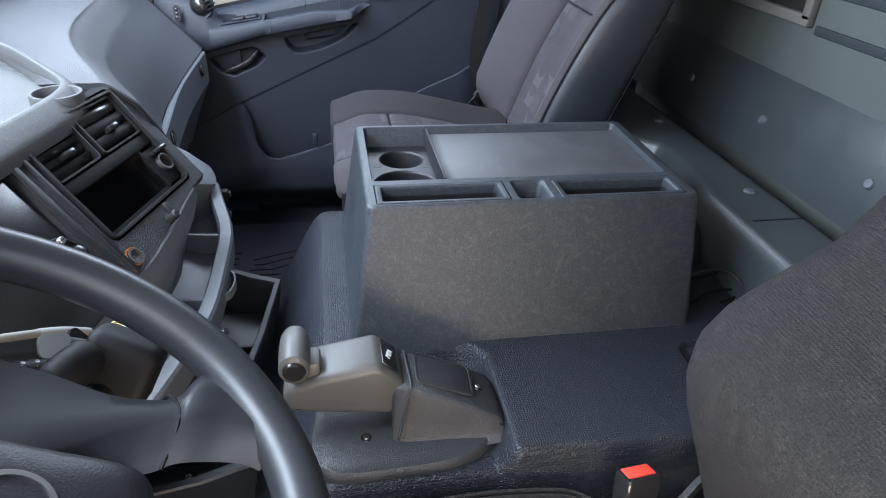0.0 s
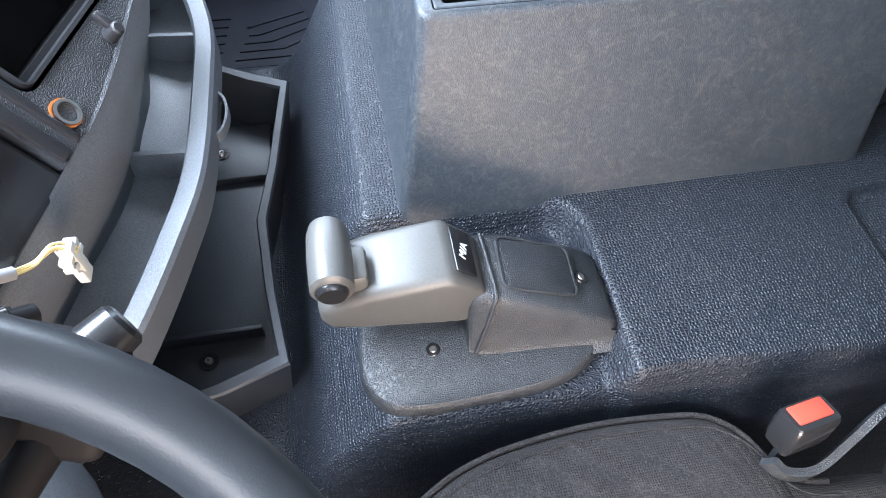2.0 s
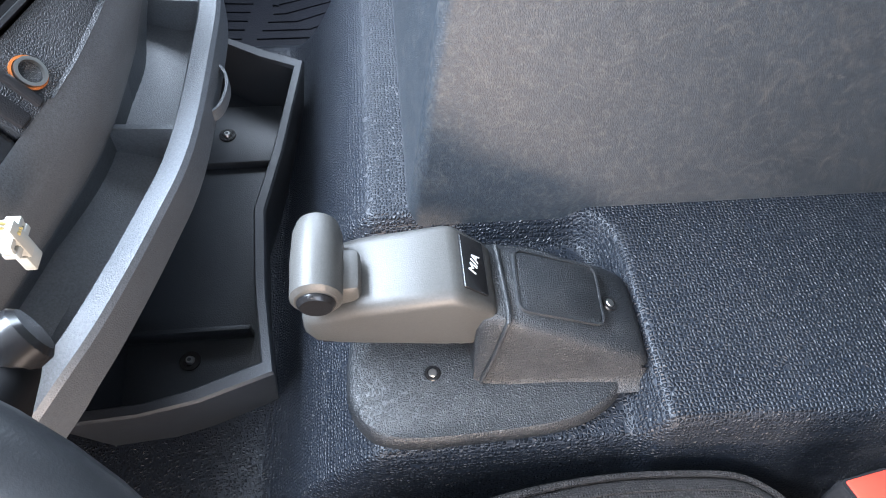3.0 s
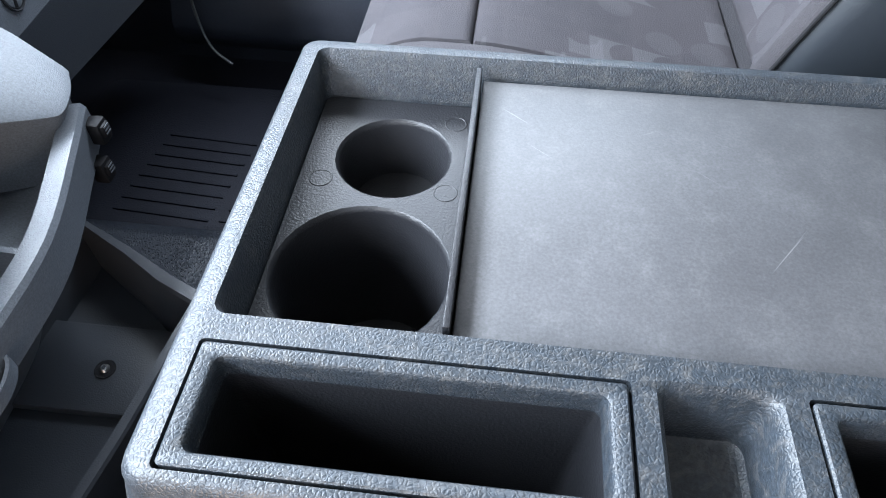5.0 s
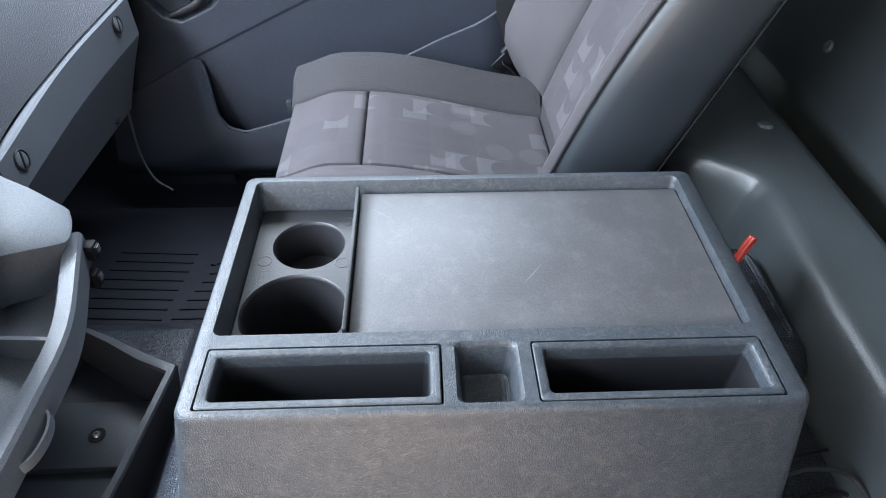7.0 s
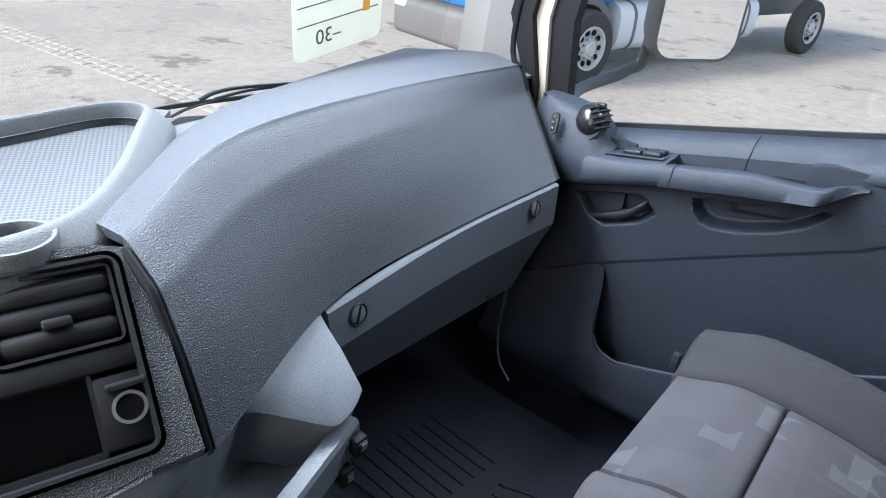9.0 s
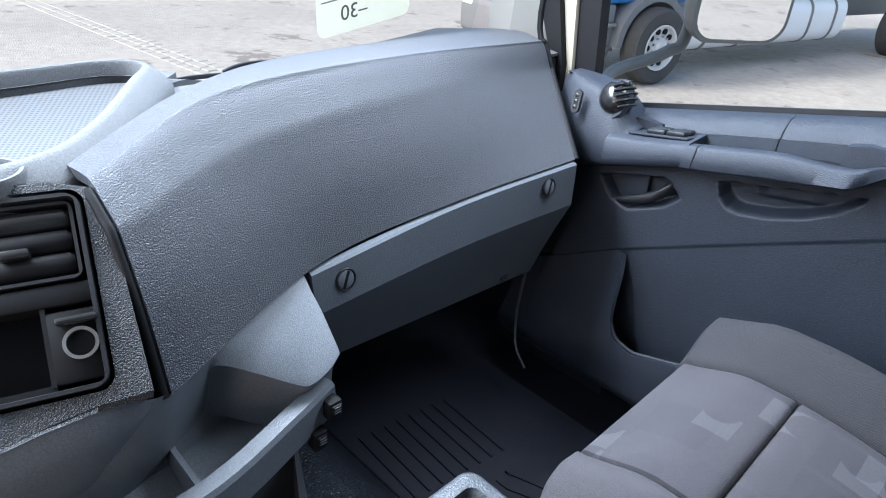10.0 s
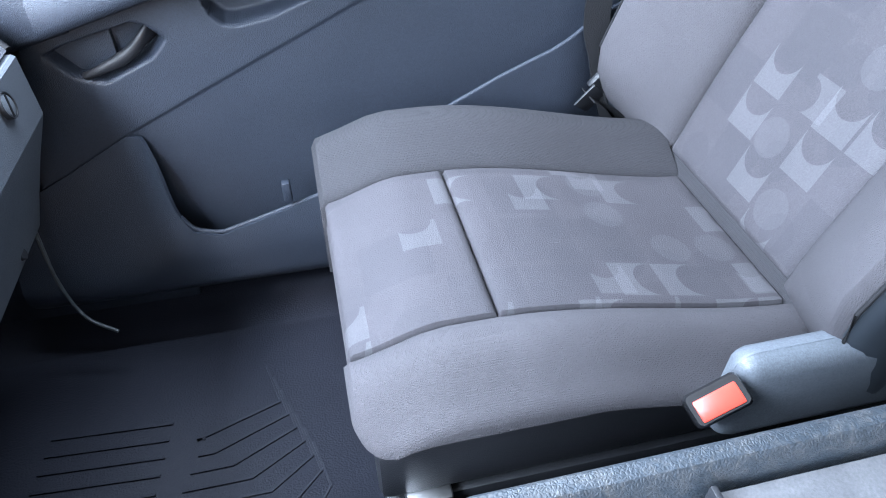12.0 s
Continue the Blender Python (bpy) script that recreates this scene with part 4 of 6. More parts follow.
gd.inputs["Scale"].default_value, gd.inputs["Randomness"].default_value = 175, 0.0
gs.inputs["From Min"].default_value, gs.inputs["From Max"].default_value, gs.inputs["To Min"].default_value, gs.inputs["To Max"].default_value = 0.30, 0.38, 1.0, 0.0
gx.data_type = "RGBA"
gx.inputs["B"].default_value = (0.008, 0.008, 0.009, 1)
gl.new(gc.outputs["Object"], gm.inputs["Vector"])
gl.new(gm.outputs["Vector"], gd.inputs["Vector"])
gl.new(gd.outputs["Distance"], gs.inputs["Value"])
gl.new(gs.outputs["Result"], gx.inputs["Factor"])
gl.new(gn["Principled BSDF"].inputs["Base Color"].links[0].from_socket, gx.inputs["A"])
gl.new(gx.outputs["Result"], gn["Principled BSDF"].inputs["Base Color"])
part("speaker_grille", loft([[(x, y, z - 0.012) for x, y, z in inner], [(x, y, z - 0.02) for x, y, z in inner]]), GRILLE, fascia, "perforated grey speaker grille")

cup = part("cup_holder", loft([disc((-0.35, 1.165), r, z, 32) for r, z in ((0.037, 0.775), (0.037, 0.792), (0.0355, 0.795), (0.032, 0.795), (0.0305, 0.792), (0.029, 0.778))]), DECKMAT, fascia, "round cup holder in the dash top")
# shallow black disc, painted for the shade of a deep well
part("cup_well", rod((-0.35, 1.165, 0.777), (-0.35, 1.165, 0.7805), 0.0295, n=28), MATTE, cup, "black disc for the shaded well of the cup holder")

# ---- passenger dash ----
GLOVE = material("dark_glovebox_plastic", (0.072, 0.08, 0.092), 0.5, spec=0.34, grain=0.4, grain_scale=700, cells=0.25, cell_scale=450, blotch=0.15, speck=0.15, speck_scale=420)
pdash = thing("passenger_dash", "dark grey leather-grained passenger dashboard", "dashboard")


def dash_section(v):
    """The dash's outline from its lower edge, over the crease and the brow, to the windscreen."""
    lo = (Vector((-0.190, 1.243, 0.598)), Vector((-0.292, 1.49, 0.612)), Vector((-0.301, 1.75, 0.625)), Vector((-0.285, 2.035, 0.636)))
    m1 = (Vector((-0.222, 1.244, 0.685)), Vector((-0.322, 1.47, 0.690)), Vector((-0.347, 1.765, 0.705)), Vector((-0.362, 2.082, 0.70)))
    m2 = (Vector((-0.258, 1.245, 0.75)), Vector((-0.360, 1.452, 0.768)), Vector((-0.398, 1.775, 0.777)), Vector((-0.435, 2.13, 0.757)))
    up = (Vector((-0.322, 1.240, 0.785)), Vector((-0.425, 1.443, 0.817)), Vector((-0.459, 1.758, 0.8185)), Vector((-0.472, 2.126, 0.806)))
    brow = [lerp(p, q, 0.74) + Vector((0.007, 0, 0.0065)) for p, q in zip(m2, up)]
    fr = (Vector((-0.380, 1.238, 0.785)), Vector((-0.57, 1.535, 0.797)), Vector((-0.60, 1.84, 0.803)), Vector((-0.59, 2.185, 0.80)))
    far = (Vector((-0.44, 1.29, 0.765)), Vector((-0.72, 1.66, 0.745)), Vector((-0.84, 1.95, 0.735)), Vector((-0.84, 2.21, 0.76)))
    out = []
    for row in (lo, m1, m2, brow, up, fr, far):
        q = curve_pts(row, 12)
        out.append(q[round(v * 36)])
    return out


secs = []
for k in range(37):
    row = dash_section(k / 36)
    secs.append(curve_pts(row[:3], 8)[:-1] + curve_pts(row[2:], 8))
bm = loft(secs, closed=False)
part("pad", thick(bm, 0.012), DASH, pdash, "soft grained dash pad", 50)
edge = [p + Vector((-0.004, -0.006, -0.003)) for p in secs[0]]
part("edge_gap", tube(edge[:24], 0.0052, 10, up=(0, 1, 0)), MATTE, pdash)
part("door_gap", tube([p + Vector((-0.002, 0.007, -0.003)) for p in secs[-1][:30]], 0.006, 10, up=(0, 1, 0)), MATTE, pdash)
TR = curve_pts([(-0.284, 1.466, 0.602), (-0.296, 1.75, 0.616), (-0.279, 2.032, 0.627)], 12)
part("joint", loft([[p + Vector((-0.03, 0, 0.003)), p + Vector((-0.006, 0, 0.003)), p + Vector((-0.003, 0, 0.0005)), p + Vector((-0.03, 0, -0.003))] for p in TR]), MATTE, pdash, "thin dark joint under the pad", 30)
BOT = curve_pts([(-0.33, 1.468, 0.42), (-0.34, 1.75, 0.395), (-0.35, 2.04, 0.37)], 12)
MID = [lerp(a, b, 0.3) + Vector((0.024, 0, 0.0)) for a, b in zip(TR, BOT)]
panel = [[a + Vector((-0.012, 0, 0.005)), a + Vector((-0.002, 0, 0.005)), a + Vector((0.002, 0, 0.002)), lerp(a, m, 0.5) + Vector((0.001, 0, 0)), m, lerp(m, b, 0.06), lerp(m, b, 0.35) + Vector((-0.002, 0, 0)), lerp(m, b, 0.7) + Vector((-0.002, 0, 0)), b, b + Vector((-0.02, 0, -0.008)), b + Vector((-0.12, 0, -0.02))] for a, m, b in zip(TR, MID, BOT)]
gp = part("glovebox_panel", thick(loft(panel, closed=False), 0.006), GLOVE, pdash, "grey lower dash panel", 16)
for x, y, z in ((-0.2795, 1.518, 0.581), (-0.278, 1.958, 0.603)):
    c, d = Vector((x, y, z)), Vector((0.98, 0, 0.17)).normalized()
    turn = Matrix.Translation(c) @ d.to_track_quat("Z", "Y").to_matrix().to_4x4()
    f0 = part("fastener", moved(loft([disc((0, 0), r, h, 28) for r, h in ((0.0165, -0.004), (0.0165, 0.0012), (0.0155, 0.002), (0.0145, 0.0016), (0.0138, -0.001))]), turn), BLACK, gp, "round quarter-turn fastener")
    part("fastener_face", moved(loft([disc((0, 0), r, h, 28) for r, h in ((0.0130, -0.002), (0.0130, 0.0006), (0.0120, 0.0013))]), turn), TRIM, f0, "grey slotted face")
    part("fastener_slot", moved(block(-0.0125, 0.0125, -0.0022, 0.0022, 0.0008, 0.0019, 0.0004), turn @ pose(0, 0, 0, 0, 0, 65)), MATTE, f0)
part("fastener_low", rod((-0.352, 1.94, 0.395), (-0.338, 1.94, 0.40), 0.009, n=18, bevel=0.001), BLACK, gp)

# ---- steering wheel and column ----
wheel = thing("steering_wheel", "worn black leather-look truck steering wheel", "steering wheel")
WM = pose(-0.173, 0.415, 0.803, 0, 31, 0)
WP = lambda r, deg, z=0.0: WM @ Vector((r * math.cos(radians(deg)), r * math.sin(radians(deg)), z))
RIMMAT = material("worn_black_rim", (0.016, 0.0175, 0.02), 0.38, spec=0.45, grain=0.1, grain_scale=700, blotch=0.3, blotch_scale=10, rough_var=0.1)
part("rim", sweep([WP(0.225, a * 5) for a in range(72)], circle(0.0220, 18, 0.0205), up=tuple(WM.to_3x3() @ Vector((0, 0, 1))), closed=True), RIMMAT, wheel)
for deg in (122, -122):
    rows = []
    for r, w, z0, z1 in ((0.09, 0.04, -0.045, -0.012), (0.13, 0.036, -0.034, -0.006), (0.165, 0.034, -0.024, 0.002), (0.188, 0.038, -0.016, 0.006), (0.205, 0.05, -0.012, 0.008), (0.218, 0.066, -0.009, 0.008), (0.225, 0.078, -0.006, 0.006)):
        u, v = Vector((math.cos(radians(deg)), math.sin(radians(deg)), 0)), Vector((-math.sin(radians(deg)), math.cos(radians(deg)), 0))
        rows.append([WM @ (u * r + v * (w * s) + Vector((0, 0, lerp(z0, z1, t)))) for s, t in ((-1, 0.3), (-0.8, 0.9), (-0.3, 1), (0.3, 1), (0.8, 0.9), (1, 0.3), (0.7, 0), (-0.7, 0))])
    part("spoke", smooth_loft(rows, 4), RIMMAT, wheel, "", 60)
# lower spokes: a flat upper face, a ridge, and a face that falls to the hub
SPOKE = ((-0.075, 0.148, 0.02, 0.0, -0.030), (-0.02, 0.145, 0.03, 0.012, -0.028), (0.023, 0.141, 0.045, 0.028, -0.024), (0.061, 0.134, 0.08, 0.055, -0.02), (0.09, 0.135, 0.10, 0.068, -0.015), (0.108, 0.139, 0.108, 0.075, -0.010), (0.116, 0.148, 0.110, 0.079, -0.007), (0.121, 0.160, 0.112, 0.082, -0.004), (0.130, 0.172, 0.114, 0.085, -0.001), (0.150, 0.170, 0.116, 0.09, 0.002), (0.172, 0.163, 0.112, 0.092, 0.006), (0.188, 0.152, 0.106, 0.09, 0.006))
for side in (1, -1):
    rows = []
    for x, yt, ym, yb, z in SPOKE:
        rows.append([WM @ Vector((x, side * y, z + d)) for y, d in ((yt - 0.004, -0.026), (yt, -0.010), (yt - 0.005, -0.002), (lerp(yt, ym, 0.5), 0.001), (ym + 0.003, 0.001), (ym - 0.002, -0.002), (lerp(ym, yb, 0.6), -0.010), (yb, -0.022), (yb + 0.012, -0.034))])
    sp0 = part("spoke", smooth_loft(rows, 5), RIMMAT, wheel, "", 50)
    line = [(0.103, 0.1385, -0.026), (0.105, 0.1375, -0.014), (0.113, 0.125, -0.0085), (0.116, 0.110, -0.0085), (0.117, 0.095, -0.018), (0.116, 0.078, -0.028)]
    part("seam", tube(curve_pts([WM @ Vector((x, side * y, z)) for x, y, z in line], 4), 0.0016, 6), MATTE, sp0)
pad = []
for z, k in ((-0.08, 0.96), (-0.045, 1.0), (-0.022, 0.99), (-0.011, 0.95), (-0.006, 0.88), (-0.003, 0.76), (-0.001, 0.5)):
    pad.append([WM @ Vector((0.012 + 0.108 * k * math.copysign(abs(math.cos(a)) ** 0.5, math.cos(a)), (0.058 + 0.02 * math.cos(a)) * k * math.copysign(abs(math.sin(a)) ** 0.5, math.sin(a)), z)) for a in steps(0, 2 * math.pi, 48)[:-1]])
part("hub_pad", loft(pad), BLACK, wheel, "broad black horn pad", 40)
part("hub_badge", moved(ring2((0.032, 0.0), 0.027, 0.0225, -0.002, 0.003), WM), METAL, wheel, "round silver badge ring")
part("badge_disc", moved(rod((0.032, 0, -0.002), (0.032, 0, 0.0012), 0.0225, n=28), WM), BLACK, wheel)
column = thing("steering_column", "grey steering column cover with stalks", "steering column")
rows = []
for d, w, h in ((0.06, 0.05, 0.05), (0.10, 0.062, 0.062), (0.2, 0.075, 0.075), (0.34, 0.085, 0.085)):
    rows.append([WM @ Vector((h * math.copysign(abs(math.cos(a)) ** 0.7, math.cos(a)) - 0.02, w * math.copysign(abs(math.sin(a)) ** 0.7, math.sin(a)), -d)) for a in steps(0, 2 * math.pi, 24)[:-1]])
part("shroud", loft(rows), TRIM, column, "grey column shroud")
part("stalk", rod((-0.29, 0.47, 0.715), (-0.192, 0.632, 0.706), 0.011, 0.0135, 20, 0.003), BLACK, column, "black control stalk")
stalk_axis = Vector((0.51, 0.86, -0.02)).normalized()
stalk_side = stalk_axis.cross(Vector((0, 0, 1))).normalized()
stalk_up = stalk_side.cross(stalk_axis)
part("stalk_end", loft([[Vector((-0.205, 0.612, 0.707)) + stalk_axis * d + (stalk_side * math.cos(q) + stalk_up * math.sin(q)) * r for q in steps(0, 2 * math.pi, 28)[:-1]] for d, r in ((0.0, 0.0135), (0.006, 0.017), (0.016, 0.0195), (0.028, 0.0205), (0.038, 0.0195), (0.045, 0.0165), (0.049, 0.012), (0.051, 0.006))]), MATTE, column, "rounded black end of the stalk", 60)
ig = part("ignition_lock", moved(block(-0.036, 0.036, -0.028, 0.028, -0.034, 0.034, 0.013, 3), Matrix.Translation((-0.168, 0.672, 0.672)) @ pose(0, 0, 0, -28, 24, -10)), MATTE, column, "black ignition lock block")
part("lock_barrel", rod((-0.15, 0.69, 0.678), (-0.128, 0.708, 0.682), 0.018, 0.016, 22, 0.003), GLOSS, ig)
part("lock_arm", tube(curve_pts([(-0.27, 0.5, 0.66), (-0.22, 0.58, 0.655), (-0.18, 0.65, 0.66)], 5), 0.018, 12), MATTE, ig)
part("knee_cover", smooth_loft([[Vector(q) for q in curve_pts([(-0.46, y, 0.60), (-0.33 + d, y, 0.575), (-0.25 + d, y, 0.52), (-0.225 + d, y, 0.45), (-0.26 + d, y, 0.36), (-0.36, y, 0.29), (-0.46, y, 0.27)], 4)] for y, d in ((0.1, -0.08), (0.16, -0.02), (0.3, 0.01), (0.5, 0.01), (0.64, 0.0), (0.71, -0.03), (0.76, -0.1))], 4), TRIM, column, "pale grey knee cover", 60)
keys = thing("ignition_keys", "small bunch of bright metal keys hanging at the ignition lock", "keys")
part("key_head", moved(loft([rrect(-0.013, 0.013, -0.011, 0.011, 0.006, z) for z in (-0.003, 0.003)]), pose(-0.205, 0.640, 0.728, 50, 20, 30)), METAL, keys, "bright key head")
part("key_head", moved(loft([rrect(-0.012, 0.012, -0.010, 0.010, 0.006, z) for z in (-0.0025, 0.0025)]), pose(-0.195, 0.662, 0.714, 20, 60, 10)), GLOSS, keys, "black key head")
part("key_ring", tube([Vector((-0.203, 0.668, 0.702)) + 0.012 * Vector((math.cos(q), 0.5 * math.sin(q), math.sin(q))) for q in steps(0, 2 * math.pi, 20)[:-1]], 0.0011, 6, up=(0, 1, 0), closed=True), METAL, keys)
part("key_blade", tube([(-0.199, 0.655, 0.722), (-0.178, 0.678, 0.694)], 0.0032, 6), METAL, keys)
wire = thing("loose_connector", "loose translucent white plug on a taped yellowish cable by the column", "cable")
YELLOW = material("yellowed_wire", (0.42, 0.33, 0.13), 0.45)
part("cable", tube(curve_pts([(-0.34, 0.70, 0.69), (-0.30, 0.733, 0.67), (-0.275, 0.762, 0.652)], 6), 0.0048, 10), CABLE, wire, "pale cable")
part("tape", tube(curve_pts([(-0.277, 0.76, 0.653), (-0.26, 0.782, 0.637), (-0.244, 0.802, 0.618)], 6), 0.0056, 10), DIRTY, wire, "grey tape round the cable")
for d in (-0.0022, 0.0, 0.0022):
    part("wire", tube(curve_pts([(-0.246, 0.80 + d, 0.619), (-0.236, 0.817 + d, 0.607), (-0.224, 0.831 + d, 0.604 + 2 * abs(d)), (-0.2125, 0.837 + d, 0.592)], 6), 0.0013, 6), YELLOW, wire)
for dx in (-0.03, -0.012):
    part("sleeve", tube(curve_pts([(-0.30 + dx, 0.735, 0.62), (-0.26 + dx, 0.765, 0.60), (-0.235 + dx, 0.79, 0.575)], 5), 0.010, 10), MATTE, wire, "black corrugated sleeve")
    for k in range(5):
        a = Vector((-0.29 + dx + 0.01 * k, 0.743 + 0.0085 * k, 0.615 - 0.006 * k))
        part("sleeve_ring", rod(a, a + Vector((0.004, 0.0035, -0.0025)), 0.0118, n=14, bevel=0.001), GLOSS, wire)
part("plug", block(-0.226, -0.213, 0.829, 0.841, 0.570, 0.602, 0.0015), PLUG, wire, "white plastic plug")
part("plug_wing", block(-0.225, -0.214, 0.821, 0.849, 0.580, 0.586, 0.001), PLUG, wire)
part("plug_wing", block(-0.225, -0.214, 0.821, 0.849, 0.590, 0.595, 0.001), PLUG, wire)
for y in (0.821, 0.845):
    part("plug_side", block(-0.224, -0.215, y, y + 0.004, 0.584, 0.592, 0.001), PLUG, wire)
part("plug_tip", block(-0.224, -0.215, 0.827, 0.843, 0.556, 0.573, 0.0015), PLUG, wire)


# ---- seats ----
def uv_box(ob, ax, ay):
    """Plan coordinates as UV, in metres."""
    me = ob.data
    uv = me.uv_layers.new(name="plan")
    for lp in me.loops:
        co = me.vertices[lp.vertex_index].co
        uv.data[lp.index].uv = (co @ Vector(ax), co @ Vector(ay))
    return ob


def cushion_panel(x0, x1, y0, y1, top, base, puff=0.012, nx=14, ny=12, edge=0.012, corner=0.0):
    """A stuffed panel: top(x, y) less a fall to the seams, closed down to the base height."""
    def f(u, v):
        x, y = lerp(x0, x1, u), lerp(y0, y1, v)
        e = min(min(u, 1 - u) * abs(x1 - x0), min(v, 1 - v) * abs(y1 - y0))
        k = min(e / edge, 1)
        if corner:
            far = v if corner > 0 else 1 - v
            q = min(max(1 - (1 - far) * abs(y1 - y0) / abs(corner), 0), 0.98)
            x += abs(corner) * (1 - math.sqrt(1 - q * q)) * (1 - u) ** 2
        return (x, y, top(x, y) - puff * (1 - math.sqrt(1 - (1 - k) ** 2)))
    us = [0, 0.012, 0.035, 0.08, *steps(0.15, 0.85, nx), 0.92, 0.965, 0.988, 1]
    vs = [0, 0.015, 0.05, 0.1, *steps(0.18, 0.82, ny), 0.9, 0.95, 0.985, 1]
    rows = [[f(u, v) for v in vs] for u in us]
    rim = [*rows[0], *[r[-1] for r in rows[1:]], *rows[-1][-2::-1], *[r[0] for r in rows[-2:0:-1]]]
    bm = sheet(f, us, vs)
    loft([rim, [(x, y, min(z - 0.002, base)) for x, y, z in rim]], caps=(False, True), bm=bm)
    bmesh.ops.remove_doubles(bm, verts=bm.verts, dist=1e-5)
    return bm


pseat = thing("passenger_seat", "grey cloth passenger seat with patterned centre panels", "seat")


def seat_top(x, y):
    z = 0.512 - 0.065 * smooth(0.2, 0.6, x) - 0.03 * smooth(0.16, 0.05, x)
    z += 0.034 * smooth(1.85, 1.93, y) - 0.09 * smooth(1.94, 2.07, y)
    z += 0.004 * smooth(1.6, 1.57, y) - 0.045 * smooth(1.585, 1.505, y) ** 1.4
    return z


SX0, SX1, SXM = 0.062, 0.56, 0.213
for a, b, nx in ((SX0, SXM, 8), (SXM, SX1, 14)):
    uv_box(part("centre_panel", cushion_panel(a, b, 1.600, 1.855, seat_top, 0.40, puff=0.011, nx=nx), SEAT_PATTERN, pseat, "patterned cloth cushion panel"), (1, 0, 0), (0, 1, 0))
# far bolster darker, near one paler: light and wear put into the colour
part("side_bolster", cushion_panel(SX0 - 0.006, 0.57, 1.855, 2.045, seat_top, 0.36, puff=0.014, corner=0.08), SEAT_BOLSTER, pseat, "darker grey cloth cushion bolster")
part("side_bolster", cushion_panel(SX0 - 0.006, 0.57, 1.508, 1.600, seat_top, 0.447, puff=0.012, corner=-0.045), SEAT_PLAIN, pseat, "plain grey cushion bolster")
part("front_edge", block(SX0 - 0.002, SX0 + 0.05, 1.545, 2.0, 0.395, 0.458, 0.02, 3), SEAT_PLAIN, pseat)
part("cushion_pan", block(SX0 + 0.012, 0.56, 1.528, 2.03, 0.325, 0.44, 0.01), BLACK, pseat)
part("pedestal", block(0.13, 0.55, 1.57, 1.97, FLOOR_Z, 0.33, 0.02), BLACK, pseat, "black steel seat pedestal")
part("slide_rail", block(0.08, 0.56, 1.53, 1.56, 0.28, 0.31, 0.003), BLACK, pseat)
part("latch", block(0.10, 0.15, 1.515, 1.55, 0.285, 0.33, 0.004), METAL, pseat, "bare metal slide latch")
# backrest in its own tilted frame: local x forward, y across, z along the back
BM = pose(0.555, 1.77, 0.43, 0, 26, 0)


def back_front(y, z):
    """How far the backrest's face stands forward: a shallow middle between two wings."""
    f = 0.03 * math.sin(min(max(z / 0.65, 0), 1) * math.pi)
    q = (-0.145 - y) / 0.14 if y < 0 else (y - 0.125) / 0.155
    wing = 0.1 * math.sin(min(max(q, 0), 1) * 1.45) - 0.014 * smooth(0.88, 1.0, q)
    return -(f + wing * smooth(-0.03, 0.09, z) * (1 - 0.45 * smooth(0.4, 0.72, z)))


def back_panel(y0, y1, z0, z1, puff=0.011, ny=10, nz=18):
    def f(u, v):
        y, z = lerp(y0, y1, u), lerp(z0, z1, v)
        e = min(min(u, 1 - u) * abs(y1 - y0), min(v, 1 - v) * abs(z1 - z0))
        k = min(e / 0.012, 1)
        return BM @ Vector((back_front(y, z) + puff * (1 - math.sqrt(1 - (1 - k) ** 2)), y, z))
    us = [0, 0.02, 0.06, *steps(0.12, 0.88, ny), 0.94, 0.98, 1]
    vs = [0, 0.01, 0.03, *steps(0.06, 0.94, nz), 0.97, 0.99, 1]
    rows = [[f(u, v) for v in vs] for u in us]
    rim = [*rows[0], *[r[-1] for r in rows[1:]], *rows[-1][-2::-1], *[r[0] for r in rows[-2:0:-1]]]
    bm = sheet(f, us, vs)
    back = BM.to_3x3() @ Vector((1, 0, 0))
    loft([rim, [Vector(p) + back * 0.05 for p in rim]], caps=(False, True), bm=bm)
    bmesh.ops.remove_doubles(bm, verts=bm.verts, dist=1e-5)
    return bm


ax = BM.to_3x3() @ Vector((0, 0, 1))
for z0, z1 in ((0.03, 0.40), (0.40, 0.70)):
    uv_box(part("back_panel", back_panel(-0.15, 0.13, z0, z1), SEAT_PATTERN, pseat, "patterned cloth backrest panel"), tuple(ax), (0, 1, 0))
for y0, y1 in ((-0.285, -0.15), (0.13, 0.285)):
    part("back_bolster", back_panel(y0, y1, 0.02, 0.72, 0.014), SEAT_PLAIN, pseat, "plain grey backrest bolster")
shell_rows = []
for z, w, d in ((-0.02, 0.25, 0.04), (0.0, 0.272, 0.05), (0.3, 0.278, 0.035), (0.65, 0.27, 0.02), (0.73, 0.25, 0.01)):
    shell_rows.append([BM @ Vector((d * max(0, math.sin(a)) ** 0.5 + 0.012, w * math.cos(a), z)) for a in steps(0, math.pi, 14)] + [BM @ Vector((-0.0, -w * 0.9, z)), BM @ Vector((-0.0, w * 0.9, z))])
part("back_shell", loft(shell_rows), SEAT_BOLSTER, pseat, "dark grey backrest shell")
